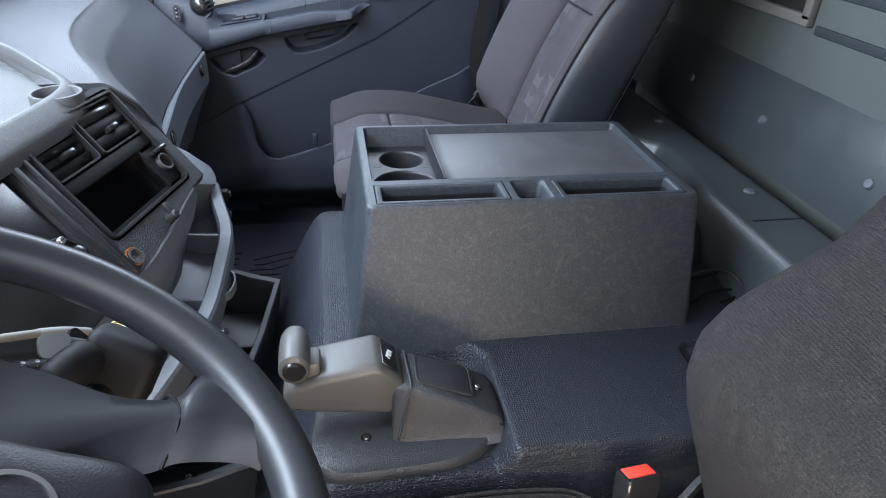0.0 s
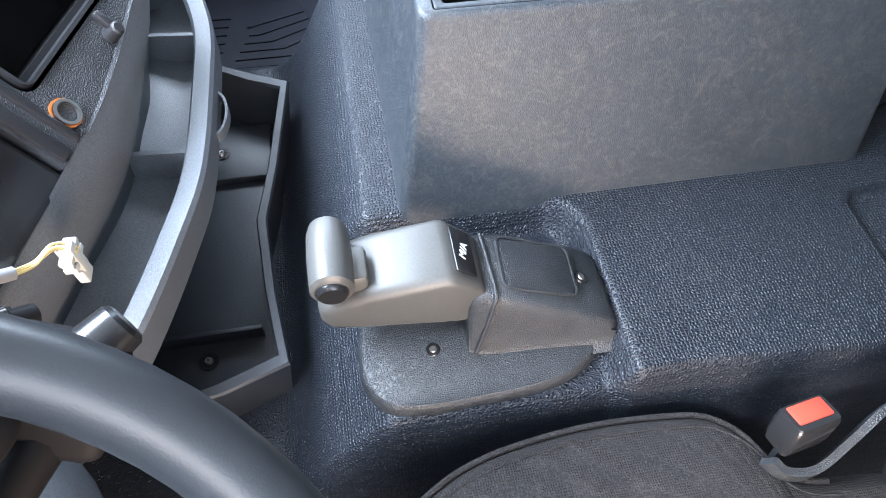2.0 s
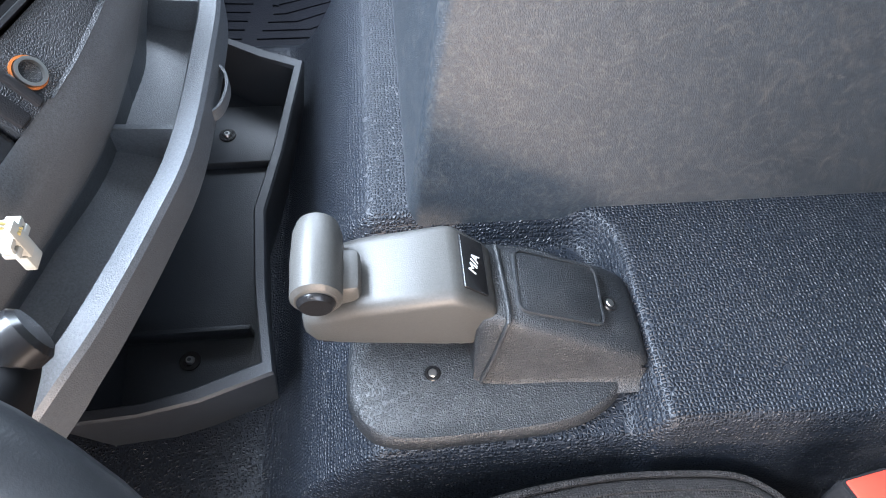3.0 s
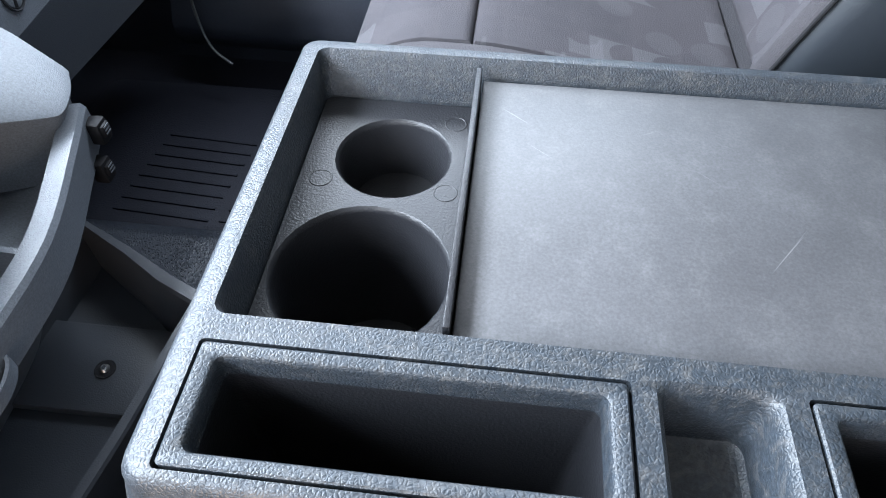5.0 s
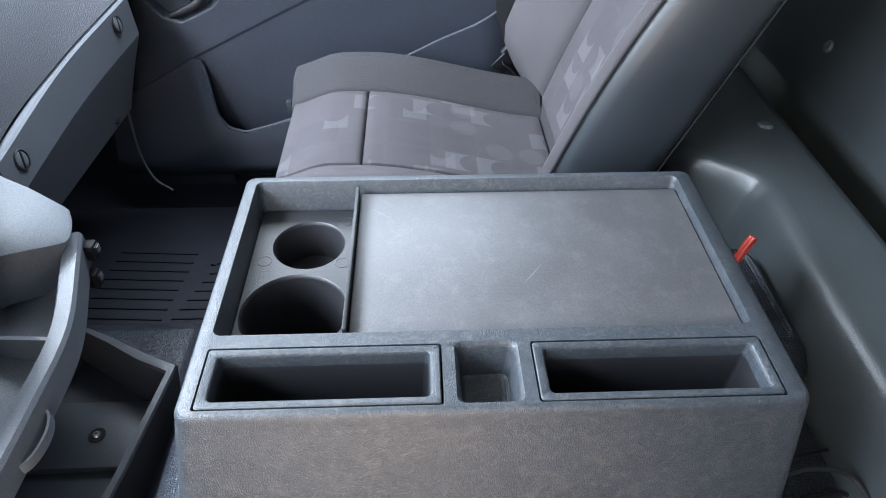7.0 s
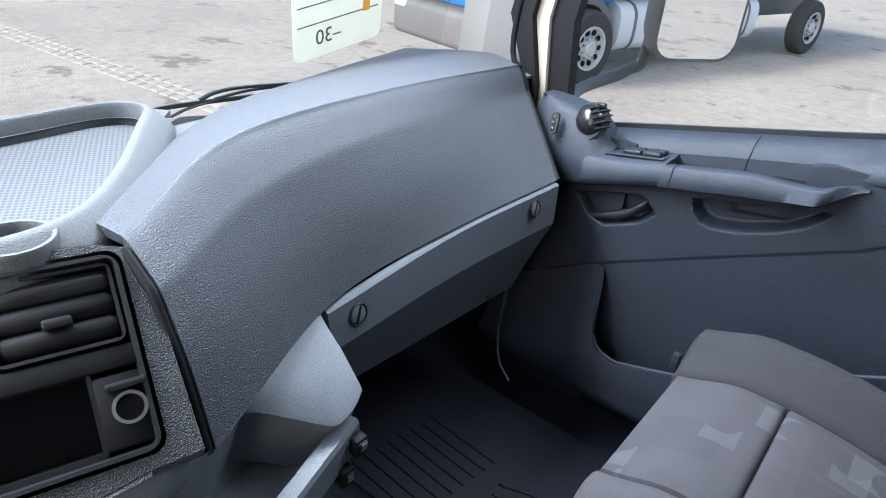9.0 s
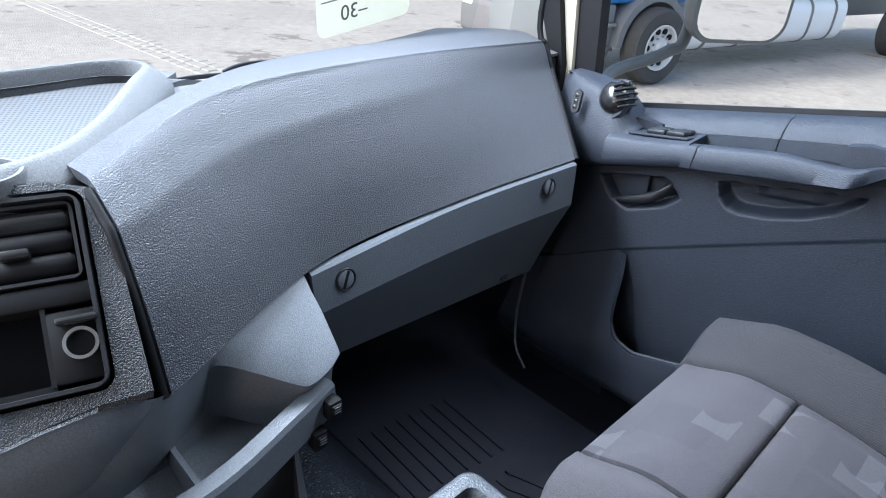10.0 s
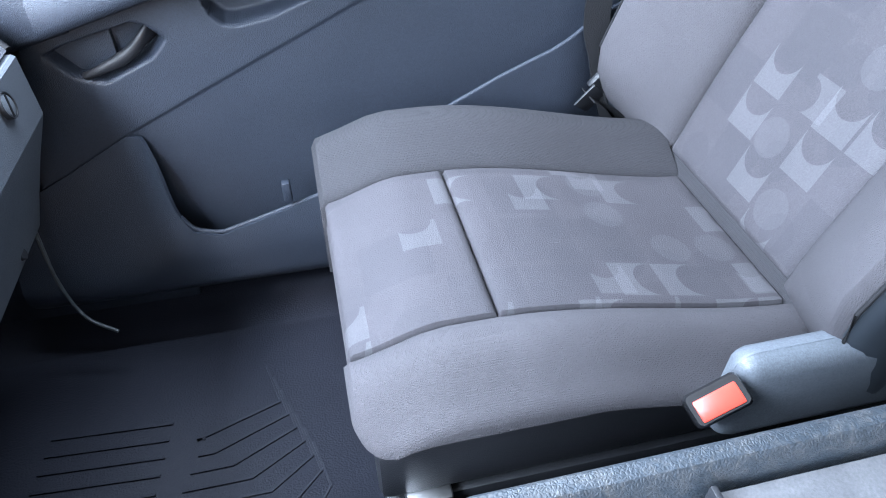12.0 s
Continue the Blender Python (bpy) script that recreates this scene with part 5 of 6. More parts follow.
for side in (-1, 1):
    rows = []
    for z in steps(0.015, 0.71, 14):
        f0 = back_front(side * 0.280, z)
        rear = 0.06 - 0.075 * z
        rows.append([BM @ Vector((x, side * y, z)) for x, y in ((f0 + 0.016, 0.268), (f0 + 0.004, 0.280), (f0 + 0.010, 0.288), (f0 + 0.026, 0.2945), (lerp(f0, rear, 0.45), 0.298), (rear - 0.03, 0.294), (rear - 0.008, 0.288), (rear, 0.274), (rear - 0.004, 0.24))])
    sp = part("back_side", smooth_loft(rows, 2), VINYL, pseat, "smooth dark vinyl backrest side", 60)
    part("piping", tube([BM @ Vector((back_front(side * 0.280, z) + 0.001, side * 0.2835, z)) for z in steps(0.015, 0.71, 18)], 0.0024, 8), BELT, sp, "thin dark piping")
    part("rear_seam", tube([BM @ Vector((0.055 - 0.075 * z, side * 0.289, z)) for z in steps(0.015, 0.71, 16)], 0.0012, 6), BELT, sp)
part("side_cover", block(0.405, 0.66, 1.474, 1.512, 0.40, 0.52, 0.02, 3), TRIM, pseat, "grey hinge cover")


def buckle(name, label, m, n0):
    t = thing(name, label, "seat belt buckle", "seat belt buckles")
    part("housing", moved(loft([rrect(-0.027, 0.027, -0.017, 0.015, 0.006, z) if not k else rrect(-0.027 + k, 0.027 - k, -0.017 + k, 0.015 - k, 0.005, z) for z, k in ((-0.032, 0.002), (-0.02, 0.0), (0.008, 0.0), (0.0125, 0.002))]), m), GLOSS, t)
    part("button", moved(block(-0.021, 0.021, -0.009, 0.0115, 0.008, 0.0142, 0.002), m), RED, t, "red release button")
    part("tongue_slot", moved(block(-0.02, 0.02, -0.0125, -0.0095, 0.008, 0.0115), m), BLACK, t)
    part("stem", moved(block(-0.012, 0.012, -0.003, 0.003, -0.12, -0.03, 0.001), m), BLACK, t)
    return t


buckle("belt_buckle", "black seat belt buckle with a red button by the passenger seat", Matrix.Translation((0.380, 1.470, 0.49)) @ Vector((-0.40, -0.42, 0.8)).to_track_quat("Z", "Y").to_matrix().to_4x4() @ pose(0, 0, 0, 0, 0, 232), 0)
buckle("belt_buckle", "black seat belt buckle with a red button beside the tunnel", pose(0.417, 0.639, 0.445, -12, 6, 10), 0)
part("buckle_bracket", sweep(curve_pts([(0.386, 0.616, 0.405), (0.40, 0.603, 0.398), (0.43, 0.600, 0.398), (0.47, 0.618, 0.41), (0.53, 0.646, 0.432), (0.62, 0.66, 0.45)], 5), [(0.004, -0.010), (0.004, 0.010), (-0.004, 0.010), (-0.004, -0.010)]), PLATE, bpy.data.objects["belt_buckle.001"], "dusty dark bracket")

# belt webbing at the door pillar
belt = thing("seat_belt", "black seat belt webbing at the door pillar", "seat belt")
part("webbing", sweep(curve_pts([(0.60, 2.12, 1.45), (0.565, 2.115, 1.0), (0.505, 2.075, 0.64), (0.520, 2.066, 0.53), (0.553, 2.06, 0.43), (0.575, 2.05, 0.36)], 6), [(0.0012, -0.021), (0.0012, 0.021), (-0.0012, 0.021), (-0.0012, -0.021)], up=(1, 0, 0)), BELT, belt)
part("lower_webbing", sweep(curve_pts([(0.500, 2.05, 0.475), (0.53, 2.055, 0.45), (0.565, 2.07, 0.40), (0.58, 2.09, 0.3)], 6), [(0.0012, -0.021), (0.0012, 0.021), (-0.0012, 0.021), (-0.0012, -0.021)], up=(0, 1, 0)), BELT, belt)
part("tongue", moved(block(-0.02, 0.02, -0.002, 0.002, -0.022, 0.022, 0.001), pose(0.505, 2.052, 0.468, 20, 35, 25)), BLACK, belt, "black coated belt tongue")
part("tongue_grip", moved(block(-0.024, 0.024, -0.006, 0.006, -0.014, 0.014, 0.004), pose(0.522, 2.058, 0.490, 20, 35, 25)), BLACK, belt)

dseat = thing("driver_seat", "dark grey cloth driver's seat, worn and dusty", "seat")


DSEAT = curve_pts([(-0.07, 0.55, 0.36), (-0.055, 0.578, 0.385), (-0.02, 0.606, 0.397), (0.024, 0.630, 0.405), (0.08, 0.661, 0.409), (0.14, 0.677, 0.41), (0.229, 0.687, 0.404), (0.317, 0.684, 0.40), (0.352, 0.677, 0.397), (0.378, 0.660, 0.393), (0.394, 0.637, 0.39), (0.408, 0.614, 0.387), (0.44, 0.600, 0.384), (0.52, 0.594, 0.38)], 5)
rows = []
for p in DSEAT:
    x, yr, z = p
    yl = 0.83 - yr
    rows.append([(x, yl, 0.27), (x, yl - 0.004, z - 0.035), (x, yl + 0.003, z - 0.014), (x, yl + 0.018, z), (x, yl + 0.1, z + 0.006), (x, (yl + yr) / 2, z - 0.006), (x, yr - 0.1, z + 0.006), (x, yr - 0.018, z), (x, yr - 0.003, z - 0.014), (x, yr + 0.004, z - 0.035), (x, yr, 0.27)])
part("cushion", loft(rows), SEAT_DARK, dseat, "flat dark cloth cushion", 60)
part("piping", tube([(p.x, p.y - 0.006, p.z - 0.006) for p in DSEAT[8:-4]], 0.003, 8), SEAT_DARK, dseat, "dark piped seam")
part("stitch_line", tube([(p.x, p.y - 0.021, p.z + 0.0008) for p in DSEAT[10:-4]], 0.0009, 6), SEAT_DARK, dseat)
part("pedestal", block(0.02, 0.42, 0.2, 0.6, FLOOR_Z, 0.28, 0.02), BLACK, dseat)
DB = []
for z, xf, xb, w in ((0.36, 0.50, 0.62, 0.2), (0.45, 0.475, 0.62, 0.235), (0.52, 0.447, 0.625, 0.245), (0.6, 0.412, 0.63, 0.25), (0.65, 0.396, 0.64, 0.25), (0.69, 0.396, 0.65, 0.25), (0.725, 0.418, 0.66, 0.248), (0.76, 0.462, 0.675, 0.245), (0.80, 0.518, 0.70, 0.24), (0.87, 0.555, 0.72, 0.23), (0.95, 0.61, 0.75, 0.22), (1.1, 0.66, 0.79, 0.19), (1.2, 0.73, 0.82, 0.12)):
    ring0 = []
    for k in range(28):
        a = 2 * math.pi * k / 28
        c, s0 = math.cos(a), math.sin(a)
        y = 0.40 + w * math.copysign(abs(s0) ** 0.55, s0)
        x = (xf + xb) / 2 - (xb - xf) / 2 * math.copysign(abs(c) ** 0.5, c)
        if c > 0 and abs(s0) < 0.75:
            x += 0.035 * (1 - abs(s0) / 0.75)
        ring0.append((x, y, z))
    DB.append(ring0)
part("backrest", loft(DB), SEAT_DARK, dseat, "dark grey cloth backrest with side bolsters", 60)



# ---- rear bench, wall fittings ----
bench = thing("bunk_base", "green-grey moulded bunk base along the rear wall", "bench")


def bench_front(y):
    return table([(0.0, 0.81), (1.0, 0.812), (1.19, 0.82), (1.32, 0.832), (1.404, 0.838), (1.455, 0.839), (1.478, 0.833), (1.497, 0.815), (1.515, 0.793), (1.538, 0.765), (1.57, 0.745), (1.62, 0.737), (2.2, 0.735)], y)[0]


rows = []
for y in [0.0, 0.3, 0.6, *steps(0.8, 1.4, 16)[:-1], *steps(1.4, 1.64, 40)[:-1], *steps(1.64, 2.12, 8)]:
    xf = bench_front(y)
    rows.append([(xf - 0.045, y, 0.05), (xf - 0.035, y, 0.42), (xf - 0.02, y, 0.518), (xf - 0.008, y, 0.546), (xf + 0.001, y, 0.555), (xf + 0.010, y, 0.5575), (0.925, y, 0.558), (0.939, y, 0.556), (0.944, y, 0.55), (0.948, y, 0.05)])
part("body", loft(rows), BENCH, bench, "", 60)
for y in (1.93, 1.625, 1.21, 0.955, 0.62):
    part("cap", rod((0.898, y, 0.556), (0.898, y, 0.5615), 0.0135, 0.011, 20, 0.002), TRIM, bench, "round grey plastic cap")
part("joint", block(0.83, 0.936, 1.088, 1.092, 0.5575, 0.5590), BLACK, bench)
wall_low = thing("rear_panel", "grey lower rear wall panel with round caps", "wall panel")
part("panel", loft([[(1.05, y, 0.52), (1.056, y, 0.58), (1.07, y, 0.66), (1.098, y, 0.72), (1.098, y, 0.52)] for y in (0.0, 1.1, 2.14)]), BENCH, wall_low, "", 40)
for y in (1.79, 1.45, 1.10, 0.7):
    part("cap", rod((1.066, y, 0.62), (1.058, y, 0.623), 0.012, 0.010, 18, 0.001), TRIM, wall_low, "round grey plastic cap")
frame0 = thing("wall_locker", "opening with a pale frame on the rear wall, its shade a dark block", "locker")
# flat dark block puts the shade inside the locker into the colour
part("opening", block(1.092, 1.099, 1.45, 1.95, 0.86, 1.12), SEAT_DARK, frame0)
for z in (0.85, 1.12):
    part("frame_bar", block(1.08, 1.099, 1.43, 1.97, z - 0.012, z + 0.012, 0.003), LINING, frame0)
part("frame_bar", block(1.08, 1.099, 1.43, 1.455, 0.85, 1.12, 0.003), LINING, frame0)
for z in (0.825, 0.905):
    single("wall_groove", block(1.094, 1.1005, 0.0, 1.42, z, z + 0.02, 0.004), BENCH, "pressed ridge across the rear wall lining", "wall ridge", kind="structure")
red = thing("red_lever", "small bent red-gripped lever between box and bench", "lever")
part("grip", tube(curve_pts([(0.722, 1.30, 0.515), (0.724, 1.303, 0.535), (0.738, 1.312, 0.56), (0.748, 1.318, 0.577)], 5), 0.0062, 10), RED, red, "red plastic sleeve")
part("rod", tube([(0.722, 1.30, 0.43), (0.722, 1.30, 0.517)], 0.004, 8, up=(0, 1, 0)), METAL, red)
single("rubber_boot", loft([rrect(0.675, 0.797, 1.14, 1.392, 0.03, 0.43), rrect(0.68, 0.796, 1.16, 1.39, 0.03, 0.48), rrect(0.69, 0.794, 1.18, 1.388, 0.028, 0.494), rrect(0.70, 0.788, 1.2, 1.382, 0.025, 0.498), rrect(0.703, 0.783, 1.203, 1.379, 0.022, 0.492), rrect(0.715, 0.77, 1.22, 1.365, 0.02, 0.49)]), RUBBER, "black rubber boot between box and bunk base", "rubber boot")
single("wire_hoop", tube(curve_pts([(0.675, 1.035, 0.44), (0.68, 1.03, 0.475), (0.73, 1.04, 0.485), (0.775, 1.03, 0.48), (0.785, 0.985, 0.46), (0.74, 0.955, 0.445), (0.69, 0.95, 0.44)], 6), 0.0032, 8), BLACK, "thin bent black wire hoop beside the box", "wire")

wires = thing("loose_wires", "thin loose black wires lying on the tunnel mat beside the box", "cable")
part("wire", tube(curve_pts([(0.70, 1.07, 0.442), (0.755, 1.078, 0.446), (0.80, 1.082, 0.45), (0.835, 1.06, 0.446), (0.80, 1.02, 0.442), (0.745, 1.0, 0.44)], 6), 0.0022, 6), MATTE, wires)
part("wire", tube(curve_pts([(0.69, 1.005, 0.44), (0.74, 1.03, 0.443), (0.79, 1.025, 0.446), (0.82, 0.985, 0.443), (0.79, 0.94, 0.44)], 6), 0.0026, 6), MATTE, wires)

# ---- floor mat ----
mat = thing("floor_mat", "black ribbed rubber floor mat in the passenger footwell", "floor mat")
part("sheet", loft([rrect(-0.62, 0.12, 1.63, 2.05, 0.04, z) if not k else rrect(-0.62 + k, 0.12 - k, 1.63 + k, 2.05 - k, 0.04, z) for z, k in ((FLOOR_Z, 0), (FLOOR_Z + 0.01, 0), (FLOOR_Z + 0.013, 0.003))]), FLOORMAT, mat)
rib = lambda pts: sweep(pts, [(-0.002, 0.0), (-0.002, 0.004), (0.002, 0.004), (0.002, 0.0)])
for k in range(8):
    y = 1.665 + 0.03 * k
    part("rib", rib([(-0.44 + 0.004 * k, y, FLOOR_Z + 0.012), (-0.255 + 0.004 * k, y - 0.012, FLOOR_Z + 0.012)]), FLOORMAT, mat)
for k in range(7):
    o = 0.028 * k
    part("rib", rib([(-0.235 + 0.01 * k, 1.655 + o, FLOOR_Z + 0.012), (-0.02 - o, 1.655 + o, FLOOR_Z + 0.012), (0.01 - o * 0.4, 1.70 + o, FLOOR_Z + 0.012), (-0.01 - o * 0.4, 1.78 + o, FLOOR_Z + 0.012)]), FLOORMAT, mat)
single("footwell_cable", tube(curve_pts([(-0.36, 2.04, 0.37), (-0.365, 2.035, 0.26), (-0.345, 2.02, 0.19), (-0.30, 2.0, 0.165)], 6), 0.003, 8), BENCH, "thin pale cable down the door-side footwell", "cable")

# ---- passenger door ----
door = thing("passenger_door", "blue-grey moulded passenger door with window, armrest and pocket", "door")
TOPL = [(-0.42, 0.57), (-0.347, 0.588), (-0.23, 0.622), (-0.114, 0.655), (0.03, 0.683), (0.18, 0.708), (0.35, 0.74), (0.6, 0.80)]
SEAM = [(-0.45, 0.32), (-0.33, 0.38), (-0.215, 0.443), (0.0, 0.545), (0.205, 0.64), (0.3, 0.70), (0.6, 0.9)]


BOWL = [(-0.288, 0.578), (-0.258, 0.590), (-0.165, 0.614), (-0.148, 0.608), (-0.126, 0.586), (-0.150, 0.561), (-0.222, 0.529), (-0.258, 0.541)]


def inside(poly, x, z):
    """Distance to a convex outline that runs clockwise, negative inside."""
    return max(((z - az) * (bx - ax) - (x - ax) * (bz - az)) / math.hypot(bx - ax, bz - az) for (ax, az), (bx, bz) in zip(poly, poly[1:] + poly[:1]))


def door_y(x, z):
    y = 2.146
    y += 0.003 * smooth(table(SEAM, x)[0] + 0.003, table(SEAM, x)[0] - 0.003, z)
    # handle bowl and pull
    y += 0.038 * smooth(0.003, -0.010, inside(BOWL, x, z))
    zt = 0.641 + 0.2115 * (x + 0.061)
    h = table([(-0.2, 0.0), (-0.066, 0.0), (-0.055, 0.03), (-0.04, 0.047), (-0.02, 0.054), (0.03, 0.055), (0.08, 0.046), (0.12, 0.031), (0.145, 0.012), (0.156, 0.0), (0.8, 0.0)], x)[0]
    if h > 0.001:
        y += 0.034 * smooth(zt + 0.002, zt - 0.002, z) * smooth(zt - h - 0.001, zt - h + 0.013, z) * smooth(0.002, 0.012, h)
        y -= 0.011 * smooth(-0.012, 0.012, x) * smooth(zt - 0.026 - 0.06 * x, zt - 0.018 - 0.06 * x, z) * smooth(zt + 0.002, zt - 0.002, z) * smooth(0.12, 0.07, x)
    return y


rows = []
for u in steps(0, 1, 240):
    row = []
    for v in steps(0, 1, 190):
        x_low, x_high = lerp(-0.43, 0.56, u), lerp(-0.31, 0.585, u)
        x = lerp(x_low, x_high, v)
        z = lerp(0.13, table(TOPL, x)[0] + 0.012, v)
        row.append((x, door_y(x, z), z))
    rows.append(row)
part("panel", loft(rows, closed=False), DOOR, door, "moulded blue-grey door panel", 60)
POCKET = [(-0.46, 0.315), (-0.36, 0.364), (-0.33, 0.379), (-0.215, 0.442), (-0.197, 0.438), (-0.182, 0.40), (-0.168, 0.33), (-0.15, 0.295), (-0.11, 0.283), (-0.05, 0.300), (0.053, 0.332), (0.16, 0.39), (0.267, 0.465), (0.36, 0.512), (0.44, 0.546), (0.49, 0.575), (0.565, 0.60)]
rows = []
for x in [*steps(-0.45, -0.2, 12)[:-1], *steps(-0.2, -0.1, 20)[:-1], *steps(-0.1, 0.56, 30)]:
    top = table(POCKET, x)[0]
    out = smooth(-0.21, -0.13, x)
    col = []
    for v in steps(0, 1, 22):
        z = lerp(0.125, top, v)
        bulge = smooth(0.10, 0.2, z) * lerp(0.082 * smooth(table(SEAM, x)[0] + 0.004, table(SEAM, x)[0] - 0.21, z), 0.07 + 0.012 * smooth(0.36, 0.24, z), out)
        col.append((x, 2.147 - bulge + 0.03 * smooth(0.46, 0.56, x) + 0.0025 * smooth(0.02, 0.0, table(SEAM, x)[0] - z), z))
    rows.append(col)
part("pocket_wall", thick(loft(rows, closed=False), 0.007), DOOR, door, "bulging lower door pocket", 50)
part("pocket_lip", tube([(x, 2.074 + 0.03 * smooth(0.46, 0.56, x), table(POCKET, x)[0]) for x in steps(-0.165, 0.56, 60)], 0.0038, 10), DOOR, door, "rounded pocket lip")
part("back", block(-0.36, 0.60, 2.20, 2.23, 0.1, 0.70), BLACK, door)


def door_strip(profile, x0, x1, n=16):
    return loft([[(x, y, table(TOPL, x)[0] + dz) for y, dz in profile(x)] for x in steps(x0, x1, n)])


def arm_profile(x):
    e, top = smooth(0.125, 0.186, x), 0.044 - 0.012 * smooth(0.0, 0.13, x) + 0.004 * smooth(0.128, 0.15, x)
    out, low = 0.05 * e, 0.026 * e
    return [(2.13 + out * 0.5, -0.001 + low), (2.092 + out, 0.006 + low), (2.089 + out, 0.010 + low * 0.7), (2.098 + out, top - 0.004), (2.102 + out, top), (2.124 + out * 0.6, top), (2.131 + out * 0.4, top - 0.004), (2.133 + out * 0.3, 0.006)]


# front upper part, armrest, rear sweep, sill
part("sail_panel", smooth_loft([[(x, 2.125 - o, table(TOPL, x)[0]), (x, 2.112 - o, table(TOPL, x)[0] + 0.012), (x, 2.118 - o, lerp(table(TOPL, x)[0], zt, 0.5)), (x, 2.135 - o, zt - 0.016), (x, 2.145 - o, zt - 0.003), (x, 2.165, zt), (x, 2.21, zt), (x, 2.21, table(TOPL, x)[0])] for x, zt, o in ((-0.418, 0.752, -0.028), (-0.395, 0.752, -0.016), (-0.36, 0.75, -0.004), (-0.31, 0.742, 0.004), (-0.275, 0.722, 0.008), (-0.25, 0.695, 0.01), (-0.235, 0.686, 0.012))]), DOOR, door, "", 60)
part("switch_panel", smooth_loft([[(x, 2.118, table(TOPL, x)[0]), (x, 2.101, table(TOPL, x)[0] + 0.008), (x, 2.098, table(TOPL, x)[0] + 0.02), (x, 2.102, zt - 0.008), (x, 2.112, zt), (x, 2.205, zt + 0.006), (x, 2.205, table(TOPL, x)[0])] for x, zt in ((-0.27, 0.674), (-0.2, 0.684), (-0.14, 0.696), (-0.116, 0.701))]), DOOR, door, "", 60)
part("armrest", door_strip(arm_profile, -0.116, 0.188, 40), DOOR, door, "dark grey grained armrest", 60)
# matte black strip stands in for the shade down in this gap
part("armrest_slot", loft([[(x, 2.120, table(TOPL, x)[0] + h), (x, 2.120, table(TOPL, x)[0] + h + 0.003), (x, 2.174, table(TOPL, x)[0] + h + 0.003), (x, 2.174, table(TOPL, x)[0] + h)] for x, h in ((-0.03, 0.026), (0.02, 0.026), (0.08, 0.024), (0.15, 0.02))]), MATTE, door, "slot behind the armrest, black for its shade")
EDGE = [(-0.4, 0.60), (0.08, 0.735), (0.13, 0.748), (0.2, 0.752), (0.291, 0.757), (0.464, 0.781), (0.6, 0.815)]
part("rear_panel_top", loft([[(x, 2.147, table(TOPL, x)[0] + 0.004), (x, 2.147, lerp(table(TOPL, x)[0], table(EDGE, x)[0], 0.5)), (x, 2.149, table(EDGE, x)[0] + 0.012), (x, 2.2, table(EDGE, x)[0] + 0.012), (x, 2.2, table(TOPL, x)[0])] for x in steps(0.10, 0.585, 16)]), DOOR, door, "", 40)
part("armrest_seam", tube([(-0.098, y - 0.0006, table(TOPL, -0.098)[0] + z) for y, z in arm_profile(-0.098)[:7]], 0.0012, 6, up=(1, 0, 0)), BLACK, door)
SILL = [(-0.33, 0.692), (-0.31, 0.698), (0.124, 0.790), (0.458, 0.868), (0.60, 0.93)]
def sill_row(x):
    k, e, t0 = smooth(0.09, 0.24, x), table(EDGE, x)[0], table(SILL, x)[0]
    lo = table(TOPL, x)[0] + 0.02
    a, b = (2.168, lo), (2.171, lerp(lo, t0, 0.5))
    pts = [(lerp(2.168, 2.150, k), lerp(lo, e, k)), (lerp(2.1685, 2.137, k), lerp(lo + 0.003, e + 0.003, k)), (lerp(2.169, 2.134, k), lerp(lo + 0.008, e + 0.010, k)), (lerp(2.171, 2.139, k), lerp(lerp(lo, t0, 0.5), lerp(e, t0, 0.35), k)), (lerp(2.173, 2.152, k), lerp(t0 - 0.036, lerp(e, t0, 0.62), k)), (lerp(2.18, 2.172, k), t0 - 0.02), (2.195, t0 - 0.007), (2.215, t0 - 0.002), (2.26, t0 - 0.004), (2.26, table(TOPL, x)[0])]
    return [(x, y, z) for y, z in pts]


part("sill_trim", loft([sill_row(x) for x in steps(-0.33, 0.60, 48)]), DOOR, door, "grey sill trim under the window", 50)
part("sill_seam", tube([(x0, y0 - 0.0004, z0) for x0, y0, z0 in sill_row(0.0)[1:8]], 0.0012, 6, up=(1, 0, 0)), BLACK, door)
part("window_rubber", sweep([(x, 2.246, table(SILL, x)[0]) for x in steps(-0.38, 0.49, 20)], [(-0.01, -0.004), (-0.01, 0.004), (0.008, 0.006), (0.008, -0.004)]), BLACK, door, "black window rubber")
win = part("window_pane", block(-0.42, 0.62, 2.247, 2.25, 0.68, 1.52), GLASS, door, "clear side window")
win.visible_shadow = False
# window's rear corner
part("window_corner", loft([[(0.40 + 0.12 * k, 2.19, 0.84 + d), (0.62, 2.19, 0.84 + d), (0.62, 2.245, 0.84 + d), (0.40 + 0.12 * k, 2.245, 0.84 + d)] for d, k in ((0, 0.2), (0.03, 0.62), (0.06, 0.86), (0.1, 0.98), (0.2, 1.02), (0.75, 1.0))]), DOOR, door)
hd = [(-0.136, 2.176, 0.594, 0.013, 0.006), (-0.148, 2.156, 0.594, 0.017, 0.008), (-0.162, 2.149, 0.584, 0.018, 0.008), (-0.18, 2.147, 0.570, 0.015, 0.008), (-0.205, 2.147, 0.558, 0.011, 0.007), (-0.23, 2.148, 0.548, 0.008, 0.006), (-0.246, 2.151, 0.542, 0.006, 0.005), (-0.252, 2.157, 0.541, 0.003, 0.003)]
part("door_handle", smooth_loft([[(x + 0.35 * a * math.sin(q), y - d * math.cos(q), z + a * math.sin(q)) for q in steps(0, 2 * math.pi, 16)[:-1]] for x, y, z, a, d in hd], 4), BLACK, door, "black door release handle", 60)
